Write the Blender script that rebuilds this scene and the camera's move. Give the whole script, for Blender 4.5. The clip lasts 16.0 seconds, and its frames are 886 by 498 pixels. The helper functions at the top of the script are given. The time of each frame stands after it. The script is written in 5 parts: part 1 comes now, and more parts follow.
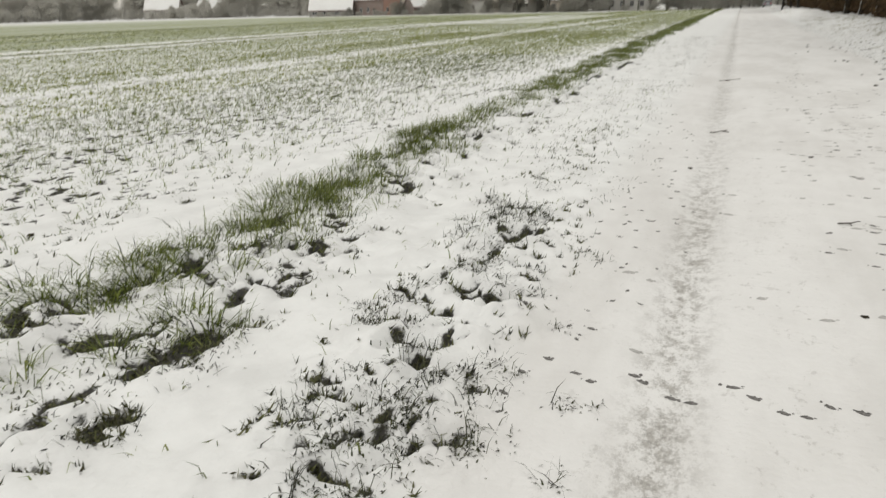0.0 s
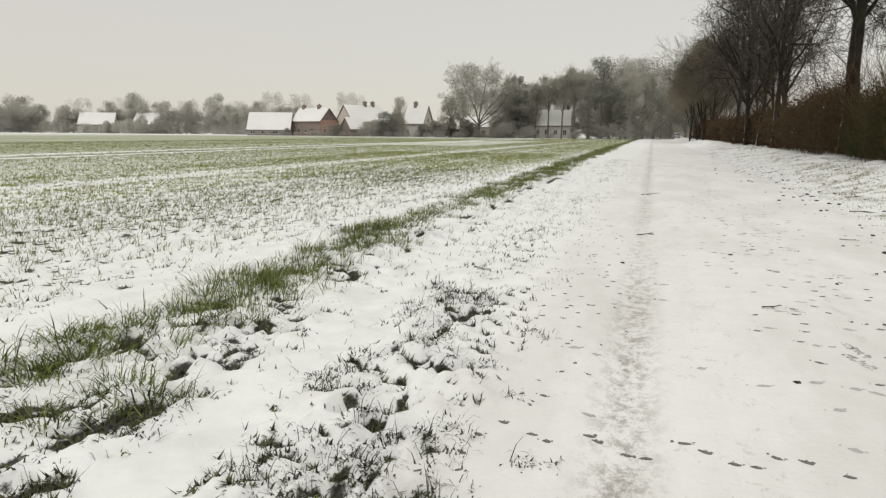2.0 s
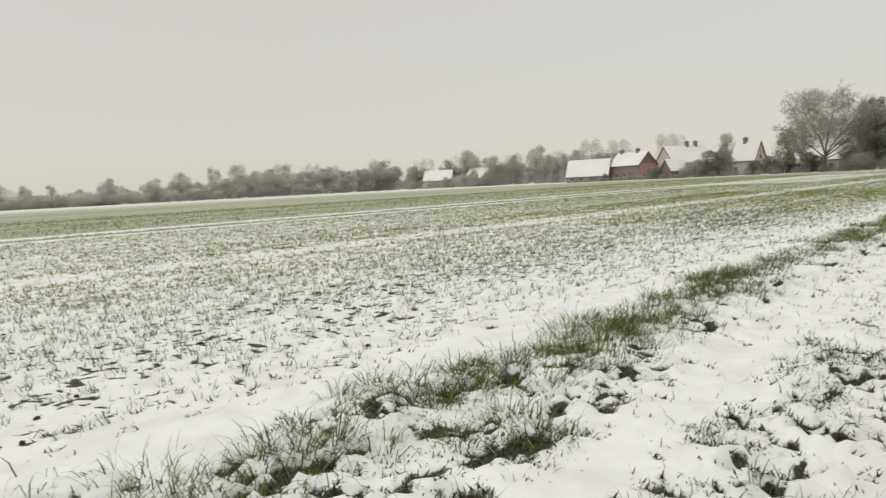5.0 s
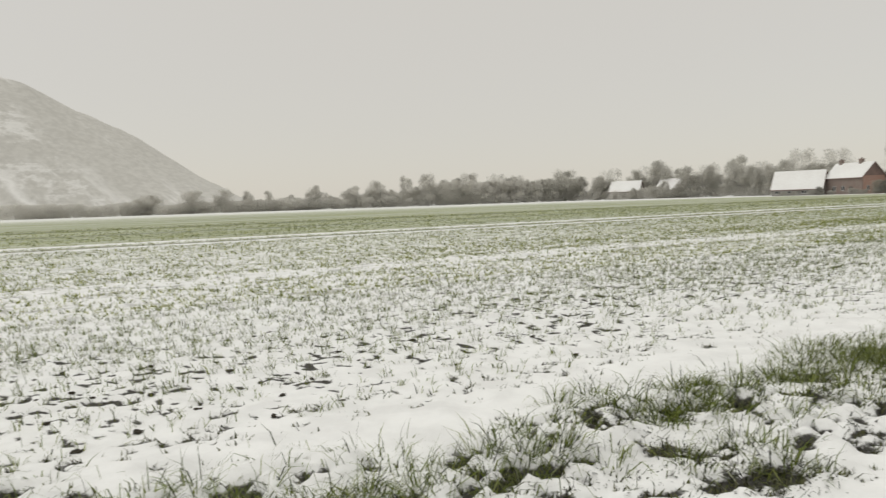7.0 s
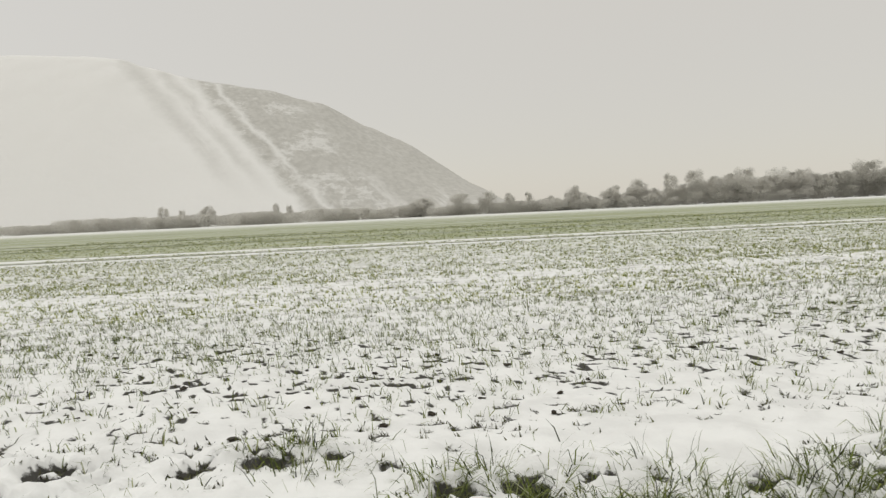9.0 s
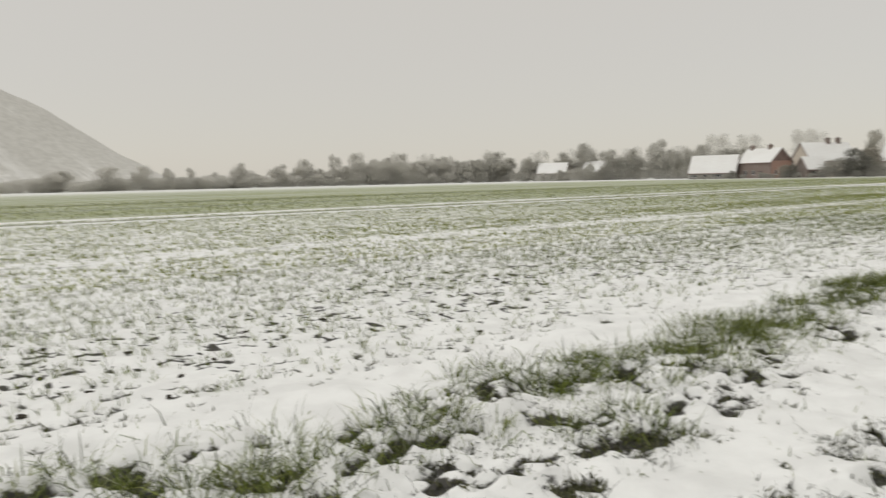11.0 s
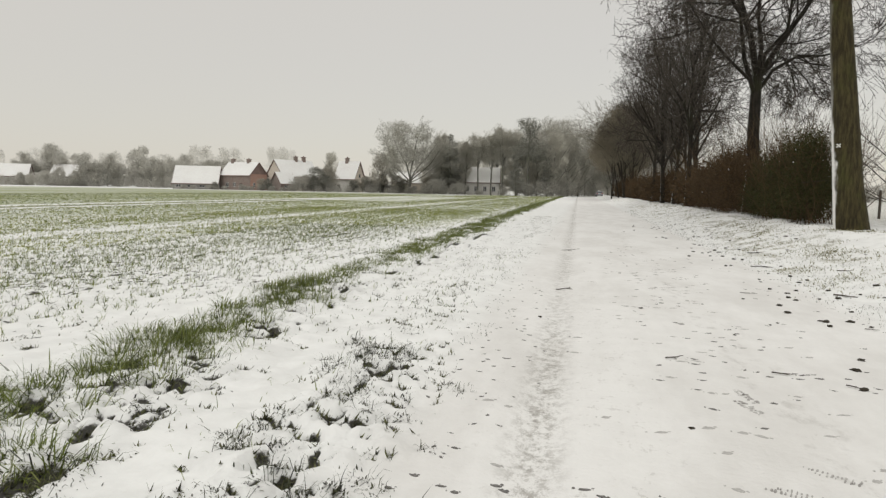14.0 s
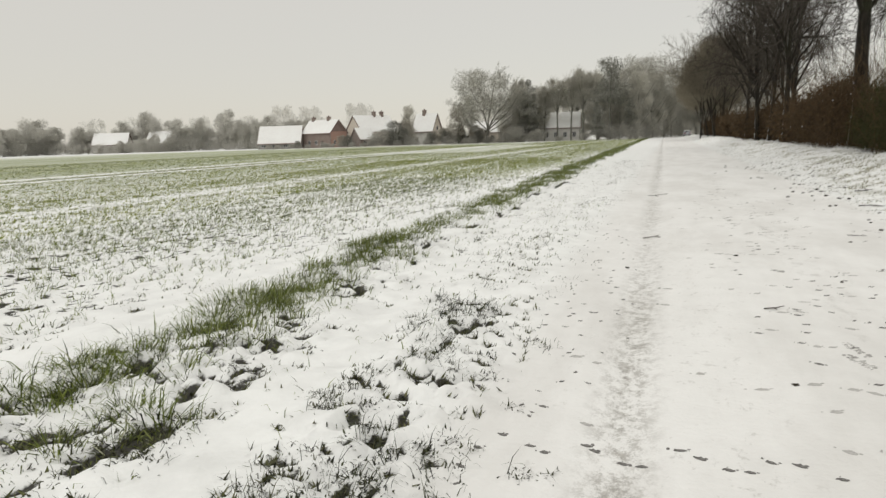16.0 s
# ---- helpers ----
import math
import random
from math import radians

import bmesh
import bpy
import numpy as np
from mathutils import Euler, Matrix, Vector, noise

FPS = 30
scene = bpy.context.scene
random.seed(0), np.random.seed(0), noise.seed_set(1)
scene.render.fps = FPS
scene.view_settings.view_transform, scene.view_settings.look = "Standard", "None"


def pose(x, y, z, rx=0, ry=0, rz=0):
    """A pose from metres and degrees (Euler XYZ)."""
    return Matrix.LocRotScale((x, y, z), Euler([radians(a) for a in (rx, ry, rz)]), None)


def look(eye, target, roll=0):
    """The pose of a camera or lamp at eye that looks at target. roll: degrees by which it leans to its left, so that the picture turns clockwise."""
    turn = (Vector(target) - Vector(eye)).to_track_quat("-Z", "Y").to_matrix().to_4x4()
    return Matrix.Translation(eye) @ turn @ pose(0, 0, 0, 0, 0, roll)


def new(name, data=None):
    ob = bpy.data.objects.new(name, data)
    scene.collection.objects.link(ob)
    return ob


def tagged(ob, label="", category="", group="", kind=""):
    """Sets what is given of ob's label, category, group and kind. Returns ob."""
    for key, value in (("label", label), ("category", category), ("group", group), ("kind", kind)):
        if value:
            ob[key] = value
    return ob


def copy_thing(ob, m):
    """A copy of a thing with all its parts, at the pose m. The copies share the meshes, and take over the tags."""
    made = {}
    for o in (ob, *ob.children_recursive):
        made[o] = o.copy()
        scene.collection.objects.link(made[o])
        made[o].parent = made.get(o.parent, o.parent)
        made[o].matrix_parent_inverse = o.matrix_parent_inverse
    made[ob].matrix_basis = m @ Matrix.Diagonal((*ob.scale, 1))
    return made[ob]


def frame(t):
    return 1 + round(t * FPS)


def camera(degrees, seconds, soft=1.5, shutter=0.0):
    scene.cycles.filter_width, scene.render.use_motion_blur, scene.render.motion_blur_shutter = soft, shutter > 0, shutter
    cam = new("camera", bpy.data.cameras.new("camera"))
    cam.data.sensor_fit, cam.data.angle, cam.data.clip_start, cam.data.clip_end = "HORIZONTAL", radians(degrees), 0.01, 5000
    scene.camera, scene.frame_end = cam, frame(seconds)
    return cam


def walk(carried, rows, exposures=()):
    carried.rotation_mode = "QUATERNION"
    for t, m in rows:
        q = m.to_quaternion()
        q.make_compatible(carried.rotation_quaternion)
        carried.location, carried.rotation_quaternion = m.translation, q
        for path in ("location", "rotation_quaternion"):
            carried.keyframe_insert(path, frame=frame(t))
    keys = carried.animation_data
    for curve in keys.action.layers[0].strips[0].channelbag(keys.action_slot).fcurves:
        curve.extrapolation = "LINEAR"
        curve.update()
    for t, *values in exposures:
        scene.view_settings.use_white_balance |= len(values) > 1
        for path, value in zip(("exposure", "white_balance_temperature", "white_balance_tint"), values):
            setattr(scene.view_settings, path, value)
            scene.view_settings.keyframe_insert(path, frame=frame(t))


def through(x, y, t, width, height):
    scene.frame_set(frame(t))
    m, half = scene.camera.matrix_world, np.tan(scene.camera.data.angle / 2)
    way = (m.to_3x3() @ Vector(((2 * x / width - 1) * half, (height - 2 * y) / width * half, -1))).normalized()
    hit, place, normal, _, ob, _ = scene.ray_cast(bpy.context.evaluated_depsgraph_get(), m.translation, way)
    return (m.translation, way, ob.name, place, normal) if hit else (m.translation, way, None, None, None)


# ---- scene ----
cam = camera(68.3, 16.0, 1.3, 0.35)
PATH = [
    (0, (0.107, 0.151, 1.5), (-0.654, 1.866, 0.81), -1.3),
    (0.5, (0.12, 0.111, 1.378), (-0.56, 1.93, 0.901), -0.8),
    (1, (0.143, 0.082, 1.357), (-0.446, 1.964, 1.022), 0.0),
    (1.5, (0.106, -0.004, 1.315), (-0.497, 1.872, 0.972), 0.3),
    (2, (0.057, -0.004, 1.287), (-0.546, 1.871, 0.937), 0.5),
    (2.5, (0.031, 0.021, 1.291), (-0.603, 1.89, 0.968), -0.0),
    (3, (0.017, -0.078, 1.315), (-0.798, 1.726, 1.031), -0.8),
    (3.5, (-0.05, -0.145, 1.324), (-1.027, 1.585, 1.093), -0.6),
    (4, (-0.086, -0.202, 1.344), (-1.213, 1.438, 1.137), -1.5),
    (4.2, (-0.101, -0.233, 1.351), (-1.295, 1.359, 1.146), -1.8),
    (6.3, (-0.207, -0.383, 1.318), (-1.832, 0.773, 1.17), -2.4),
    (6.5, (-0.254, -0.434, 1.328), (-1.904, 0.687, 1.189), -2.0),
    (7, (-0.289, -0.488, 1.324), (-2.033, 0.48, 1.181), -1.8),
    (7.5, (-0.292, -0.572, 1.321), (-2.122, 0.224, 1.196), -1.7),
    (8, (-0.338, -0.59, 1.318), (-2.252, -0.022, 1.205), -2.5),
    (8.2, (-0.329, -0.632, 1.325), (-2.261, -0.126, 1.214), -2.6),
    (9.2, (-0.34, -0.62, 1.322), (-2.325, -0.41, 1.21), -2.6),
    (10.3, (-0.322, -0.532, 1.319), (-2.242, 0.018, 1.209), -2.6),
    (10.5, (-0.283, -0.462, 1.312), (-2.149, 0.245, 1.173), -2.5),
    (11, (-0.134, -0.351, 1.316), (-1.762, 0.793, 1.107), -1.2),
    (11.5, (-0.053, -0.298, 1.327), (-1.522, 1.04, 1.1), -1.1),
    (12, (0.047, -0.238, 1.349), (-1.142, 1.359, 1.164), -0.3),
    (12.5, (0.099, -0.187, 1.343), (-0.875, 1.549, 1.154), -0.1),
    (13, (0.124, -0.154, 1.32), (-0.646, 1.681, 1.12), 0.2),
    (13.5, (0.171, -0.111, 1.312), (-0.422, 1.79, 1.125), 0.1),
    (14, (0.187, -0.107, 1.319), (-0.223, 1.842, 1.138), 1.1),
    (14.5, (0.164, -0.078, 1.31), (-0.229, 1.872, 1.102), 0.8),
    (15, (0.158, -0.121, 1.297), (-0.341, 1.802, 1.065), -0.1),
    (15.5, (0.149, -0.119, 1.29), (-0.41, 1.786, 1.05), -0.2),
    (16, (0.166, -0.038, 1.352), (-0.478, 1.826, 1.022), -1.8),
]
walk(cam, [(t, look(eye, target, roll)) for t, eye, target, roll in PATH],
     ((0, -0.09, 6500, 10.5), (1, -0.04, 6500, 10.5), (2, 0.02, 6500, 10), (3.5, 0.04, 6500, 10), (6.5, -0.05, 6500, 10.3),
      (8.2, -0.03, 6500, 10.3), (11.3, -0.10, 6500, 10.8), (13, -0.03, 6500, 10.8), (14.5, -0.03, 6500, 10.5), (16, 0.02, 6500, 10)))

# ---- world, sun ----
world = bpy.data.worlds.new("overcast_sky")
scene.world = world
world.use_nodes = True
wn, wl = world.node_tree.nodes, world.node_tree.links
wn.clear()
w_out, w_bg, w_mix = wn.new("ShaderNodeOutputWorld"), wn.new("ShaderNodeBackground"), wn.new("ShaderNodeMix")
w_sky, w_tc, w_sep, w_ramp = (wn.new("ShaderNodeTexSky"), wn.new("ShaderNodeTexCoord"), wn.new("ShaderNodeSeparateXYZ"),
                              wn.new("ShaderNodeValToRGB"))
w_sky.sky_type, w_sky.sun_disc = "NISHITA", False
w_sky.sun_elevation, w_sky.sun_rotation = radians(32), radians(200)
w_mix.data_type = "RGBA"
w_mix.inputs["Factor"].default_value = 0.985
e = w_ramp.color_ramp.elements
e[0].position, e[0].color = 0.0, (0.609, 0.578, 0.516, 1)
e[1].position, e[1].color = 1.0, (1.05, 1.03, 0.93, 1)
m = e.new(0.4)
m.color = (0.626, 0.595, 0.535, 1)
wl.new(w_tc.outputs["Generated"], w_sep.inputs[0])
wl.new(w_sep.outputs["Z"], w_ramp.inputs["Fac"])
wl.new(w_sky.outputs[0], w_mix.inputs["A"])
wl.new(w_ramp.outputs["Color"], w_mix.inputs["B"])
wl.new(w_mix.outputs["Result"], w_bg.inputs["Color"])
w_bg.inputs["Strength"].default_value = 1.0
wl.new(w_bg.outputs[0], w_out.inputs[0])
sun_data = bpy.data.lights.new("sun", "SUN")
sun_data.energy, sun_data.angle, sun_data.color = 0.5, radians(25), (1.0, 0.985, 0.955)
sun = new("sun", sun_data)
sun.matrix_world = look((0, 0, 0), (0.35, 0.55, -1.0))
scene.view_settings.exposure = 0.0


# ---- materials ----
class Mat:
    """A small builder for node materials in world-sized object coordinates."""

    def __init__(self, name, rough=0.8, metal=0.0):
        self.mat = bpy.data.materials.new(name)
        self.mat.use_nodes = True
        self.nt = self.mat.node_tree
        self.bsdf = self.nt.nodes["Principled BSDF"]
        self.bsdf.inputs["Roughness"].default_value = rough
        self.bsdf.inputs["Metallic"].default_value = metal
        self.bsdf.inputs["Specular IOR Level"].default_value = 0.25
        self.tc = self.nt.nodes.new("ShaderNodeTexCoord").outputs["Object"]

    def put(self, value, socket):
        if isinstance(value, bpy.types.NodeSocket):
            self.nt.links.new(value, socket)
        elif isinstance(value, tuple):
            socket.default_value = (*value, 1)[:4]
        else:
            socket.default_value = value

    def xyz(self):
        n = self.nt.nodes.new("ShaderNodeSeparateXYZ")
        self.nt.links.new(self.tc, n.inputs[0])
        return n.outputs["X"], n.outputs["Y"], n.outputs["Z"]

    def noise(self, scale, detail=3.0, rough=0.55, stretch=(1, 1, 1), shift=0.0):
        mp, n = self.nt.nodes.new("ShaderNodeMapping"), self.nt.nodes.new("ShaderNodeTexNoise")
        mp.inputs["Scale"].default_value = stretch
        mp.inputs["Location"].default_value = (shift, shift * 1.7, shift * 0.3)
        self.nt.links.new(self.tc, mp.inputs[0])
        self.nt.links.new(mp.outputs[0], n.inputs["Vector"])
        n.inputs["Scale"].default_value, n.inputs["Detail"].default_value, n.inputs["Roughness"].default_value = scale, detail, rough
        return n.outputs["Fac"]

    def math(self, op, a, b=0.0, clamp=False):
        n = self.nt.nodes.new("ShaderNodeMath")
        n.operation, n.use_clamp = op, clamp
        self.put(a, n.inputs[0]), self.put(b, n.inputs[1])
        return n.outputs[0]

    def ramp(self, v, a, b, lo=0.0, hi=1.0):
        n = self.nt.nodes.new("ShaderNodeMapRange")
        n.interpolation_type = "SMOOTHSTEP"
        self.put(v, n.inputs["Value"])
        for k, w in (("From Min", a), ("From Max", b), ("To Min", lo), ("To Max", hi)):
            n.inputs[k].default_value = w
        if a > b:
            n.inputs["From Min"].default_value, n.inputs["From Max"].default_value = b, a
            n.inputs["To Min"].default_value, n.inputs["To Max"].default_value = hi, lo
        return n.outputs[0]

    def band(self, v, a, b, soft):
        return self.math("MULTIPLY", self.ramp(v, a - soft, a + soft), self.ramp(v, b + soft, b - soft))

    def mix(self, f, a, b):
        n = self.nt.nodes.new("ShaderNodeMix")
        n.data_type = "RGBA"
        self.put(f, n.inputs["Factor"]), self.put(a, n.inputs["A"]), self.put(b, n.inputs["B"])
        return n.outputs["Result"]

    def island(self):
        return self.nt.nodes.new("ShaderNodeNewGeometry").outputs["Random Per Island"]

    def rand(self):
        return self.nt.nodes.new("ShaderNodeObjectInfo").outputs["Random"]

    def bump(self, height, strength=0.3, dist=0.01):
        n = self.nt.nodes.new("ShaderNodeBump")
        n.inputs["Strength"].default_value, n.inputs["Distance"].default_value = strength, dist
        self.put(height, n.inputs["Height"])
        self.nt.links.new(n.outputs[0], self.bsdf.inputs["Normal"])

    def done(self, color):
        self.put(color, self.bsdf.inputs["Base Color"])
        return self.mat


SNOW_A, SNOW_B, SOIL = (0.85, 0.858, 0.855), (0.755, 0.76, 0.757), (0.045, 0.038, 0.03)


def ground_material():
    g = Mat("snowy_ground", 0.75)
    x, y, z = g.xyz()
    r = g.math("SQRT", g.math("ADD", g.math("MULTIPLY", x, x), g.math("MULTIPLY", y, y)))
    fine, mid, big = g.noise(28, 3), g.noise(3.2, 4), g.noise(0.35, 3)
    snow = g.mix(g.ramp(mid, 0.35, 0.7), SNOW_A, SNOW_B)
    # wheel rut where grit shows through the packed snow
    rx = g.math("ADD", x, g.math("MULTIPLY", y, 0.006))
    rut = g.band(rx, -0.11, 0.13, 0.13)
    grit = g.math("MULTIPLY", rut, g.ramp(g.noise(13, 8, 0.86, (1, 0.7, 1)), 0.44, 0.60))
    grit = g.math("MULTIPLY", grit, g.ramp(g.noise(0.8, 2, 0.5, (1, 0.6, 1), 3.0), 0.3, 0.6, 0.45, 1.0))
    speck = g.math("MULTIPLY", g.band(rx, -0.35, 0.75, 0.25), g.ramp(g.noise(16, 5, 0.75, (1, 0.7, 1), 2.0), 0.57, 0.68, 0.0, 0.4))
    grit = g.math("MAXIMUM", grit, g.math("MULTIPLY", speck, g.ramp(r, 14, 5)))
    road = g.band(x, -0.75, 3.3, 0.25)
    packed = g.mix(g.ramp(g.noise(1.3, 5, 0.65, (1, 0.35, 1), 7.0), 0.35, 0.72), (0.80, 0.792, 0.785), (0.66, 0.645, 0.63))
    col = g.mix(g.math("MULTIPLY", road, 0.75), snow, packed)
    gritcol = g.mix(g.ramp(g.noise(45, 3), 0.35, 0.65), (0.16, 0.145, 0.125), (0.34, 0.32, 0.29))
    col = g.mix(g.math("MULTIPLY", grit, 0.75), col, gritcol)
    rut2 = g.math("MULTIPLY", g.band(rx, 1.35, 1.75, 0.2), g.ramp(g.noise(7, 5, 0.7, (1, 0.5, 1), 5.0), 0.5, 0.72))
    col = g.mix(g.math("MULTIPLY", rut2, 0.3), col, gritcol)
    # right bank: thin snow over yellowed grass
    bank = g.math("MULTIPLY", g.ramp(x, 3.4, 4.4), g.ramp(x, 400, 60))
    thin = g.math("MULTIPLY", bank, g.ramp(g.noise(1.1, 5, 0.7, (1, 0.6, 1), 2.0), 0.54, 0.62))
    thin = g.math("MAXIMUM", thin, g.math("MULTIPLY", g.ramp(x, 7.5, 10.5), 0.8))
    thin = g.math("MULTIPLY", thin, g.ramp(g.noise(11, 4, 0.7), 0.38, 0.58))
    col = g.mix(g.math("MULTIPLY", thin, 0.8), col, g.mix(fine, (0.12, 0.115, 0.06), (0.28, 0.26, 0.16)))
    # bare soil on the field and under the verge, near black with the gaps' shade painted in
    field = g.ramp(x, -4.2, -5.2)
    att = g.nt.nodes.new("ShaderNodeAttribute")
    att.attribute_name = "bare"
    bare = g.ramp(g.math("ADD", att.outputs["Fac"], g.math("MULTIPLY", g.math("SUBTRACT", g.noise(30, 4, 0.7), 0.5), 0.9)), 0.34, 0.58)
    col = g.mix(g.math("MULTIPLY", bare, 0.95), col, g.mix(fine, (0.010, 0.009, 0.007), (0.034, 0.030, 0.020)))
    clod = g.ramp(g.noise(3.4, 5, 0.7, (1, 0.4, 1), 11.0), 0.55, 0.60)
    clod = g.math("MULTIPLY", clod, g.math("MULTIPLY", g.band(x, -29, -9, 1.5), 0.38))
    col = g.mix(clod, col, (0.06, 0.055, 0.035))
    # winter crop: denser cover towards the middle of the field
    crop = g.mix(g.ramp(g.noise(0.9, 5, 0.7, (1, 0.08, 1), 9.0), 0.3, 0.7), (0.10, 0.135, 0.016), (0.225, 0.262, 0.045))
    cover = g.math("MULTIPLY", field, g.ramp(r, 8, 40, 0.0, 0.95))
    cover = g.math("MULTIPLY", cover, g.ramp(g.noise(2.6, 6, 0.75, (1, 0.3, 1), 1.0), 0.40, 0.60, 0.15, 1.0))
    middle = g.math("MULTIPLY", g.ramp(x, -31.2, -32.2), g.ramp(x, -175, -100))
    cover = g.math("MAXIMUM", cover, g.math("MULTIPLY", middle, g.ramp(g.noise(0.25, 4, 0.6, (1, 0.1, 1), 6.0), 0.3, 0.7, 0.62, 0.92)))
    cover = g.math("MULTIPLY", cover, g.ramp(x, -195, -120, 0.28, 1.0))
    for a, b in ((-31.2, -29.6), (-27.7, -26.4), (-13.6, -12.3)):
        cover = g.math("MULTIPLY", cover, g.math("SUBTRACT", 1.0, g.math("MULTIPLY", g.band(x, a, b, 0.25), 0.9 if a < -20 else 0.6)))
    cover = g.math("MULTIPLY", cover, g.ramp(g.noise(0.8, 4, 0.7, (1, 0.012, 1), 21.0), 0.38, 0.58, 0.62, 1.0))
    cover = g.math("MULTIPLY", cover, g.ramp(g.math("ADD", y, g.math("MULTIPLY", x, -0.03)), 172, 168, 0.12, 1.0))
    col = g.mix(cover, col, crop)
    lines = g.math("MAXIMUM", g.band(x, -28.6, -28.0, 0.25), g.band(x, -43.6, -42.4, 0.4))
    lines = g.math("MAXIMUM", lines, g.band(x, -57, -55, 0.6))
    col = g.mix(g.math("MULTIPLY", lines, 0.7), col, (0.07, 0.08, 0.035))
    g.bump(g.math("SUBTRACT", g.math("ADD", fine, g.math("MULTIPLY", mid, 2.0)), g.math("MULTIPLY", bare, 2.5)), 0.5, 0.014)
    return g.done(col)


def simple(name, a, b, scale=8.0, rough=0.8, stretch=(1, 1, 1), bump=0.3, dist=0.01, metal=0.0, lo=0.35, hi=0.68):
    g = Mat(name, rough, metal)
    n = g.noise(scale, 5, 0.6, stretch)
    n2 = g.noise(scale * 0.15, 3, 0.5, stretch, 5.0)
    col = g.mix(g.ramp(g.math("ADD", g.math("MULTIPLY", n, 0.6), g.math("MULTIPLY", n2, 0.4)), lo, hi), a, b)
    g.bump(n, bump, dist)
    return g.done(col)


def leafy(name, colours, rough=0.55, through=0.0):
    g = Mat(name, rough)
    v = g.island()
    n = g.nt.nodes.new("ShaderNodeValToRGB")
    n.color_ramp.elements[0].color = (*colours[0], 1)
    n.color_ramp.elements[1].color = (*colours[-1], 1)
    for k, c in enumerate(colours[1:-1]):
        n.color_ramp.elements.new((k + 1) / (len(colours) - 1)).color = (*c, 1)
    g.nt.links.new(v, n.inputs[0])
    if through:
        # thin twigs let some of the light pass
        tr, mx = g.nt.nodes.new("ShaderNodeBsdfTranslucent"), g.nt.nodes.new("ShaderNodeMixShader")
        mx.inputs[0].default_value = through
        g.nt.links.new(n.outputs[0], tr.inputs[0])
        g.nt.links.new(g.bsdf.outputs[0], mx.inputs[1])
        g.nt.links.new(tr.outputs[0], mx.inputs[2])
        end = [k for k in g.nt.nodes if k.type == "OUTPUT_MATERIAL"][0]
        g.nt.links.new(mx.outputs[0], end.inputs["Surface"])
    return g.done(n.outputs[0])


MAT_GROUND = ground_material()
MAT_SNOW = simple("roof_snow", SNOW_A, (0.78, 0.775, 0.77), 2.0, 0.8)
MAT_GRASS = leafy("verge_grass", ((0.03, 0.036, 0.012), (0.085, 0.108, 0.018), (0.155, 0.195, 0.032), (0.07, 0.083, 0.022), (0.20, 0.235, 0.045), (0.13, 0.165, 0.03), (0.40, 0.41, 0.28)))
MAT_TUFT = leafy("frosted_grass", ((0.014, 0.015, 0.010), (0.06, 0.077, 0.014), (0.125, 0.165, 0.022), (0.03, 0.035, 0.013), (0.18, 0.235, 0.03), (0.07, 0.087, 0.018), (0.14, 0.18, 0.026), (0.22, 0.25, 0.05), (0.36, 0.37, 0.27)))
MAT_STRAW = leafy("yellowed_grass", ((0.12, 0.112, 0.055), (0.20, 0.188, 0.095), (0.30, 0.275, 0.16), (0.14, 0.14, 0.06), (0.42, 0.40, 0.30)))
MAT_CROP = leafy("winter_crop", ((0.03, 0.036, 0.012), (0.10, 0.13, 0.02), (0.19, 0.235, 0.03), (0.06, 0.07, 0.02), (0.30, 0.33, 0.08)))
MAT_CROPFAR = leafy("winter_crop_far", ((0.06, 0.075, 0.016), (0.15, 0.185, 0.022), (0.24, 0.28, 0.034), (0.09, 0.11, 0.018), (0.31, 0.345, 0.05), (0.42, 0.43, 0.11)))
MAT_HERB = leafy("verge_herbs", ((0.010, 0.011, 0.008), (0.03, 0.034, 0.018), (0.07, 0.08, 0.034), (0.025, 0.022, 0.016), (0.12, 0.125, 0.075)))
MAT_LITTER = leafy("rotten_leaves", ((0.018, 0.018, 0.011), (0.06, 0.065, 0.026), (0.13, 0.14, 0.05), (0.03, 0.026, 0.018), (0.16, 0.16, 0.08), (0.05, 0.05, 0.03)))
MAT_SOIL = simple("wet_soil", (0.03, 0.026, 0.02), (0.07, 0.06, 0.045), 40, 0.9)
# packed snow of the prints, with the dents' shade put into the grey
MAT_PRINT = simple("trodden_shaded_snow", (0.08, 0.077, 0.072), (0.34, 0.33, 0.32), 70, 0.85)
MAT_FAINT = simple("lightly_trodden_shaded_snow", (0.30, 0.29, 0.28), (0.55, 0.54, 0.53), 60, 0.85)
MAT_STICK = simple("dead_wood", (0.05, 0.042, 0.034), (0.11, 0.095, 0.08), 30, 0.85)


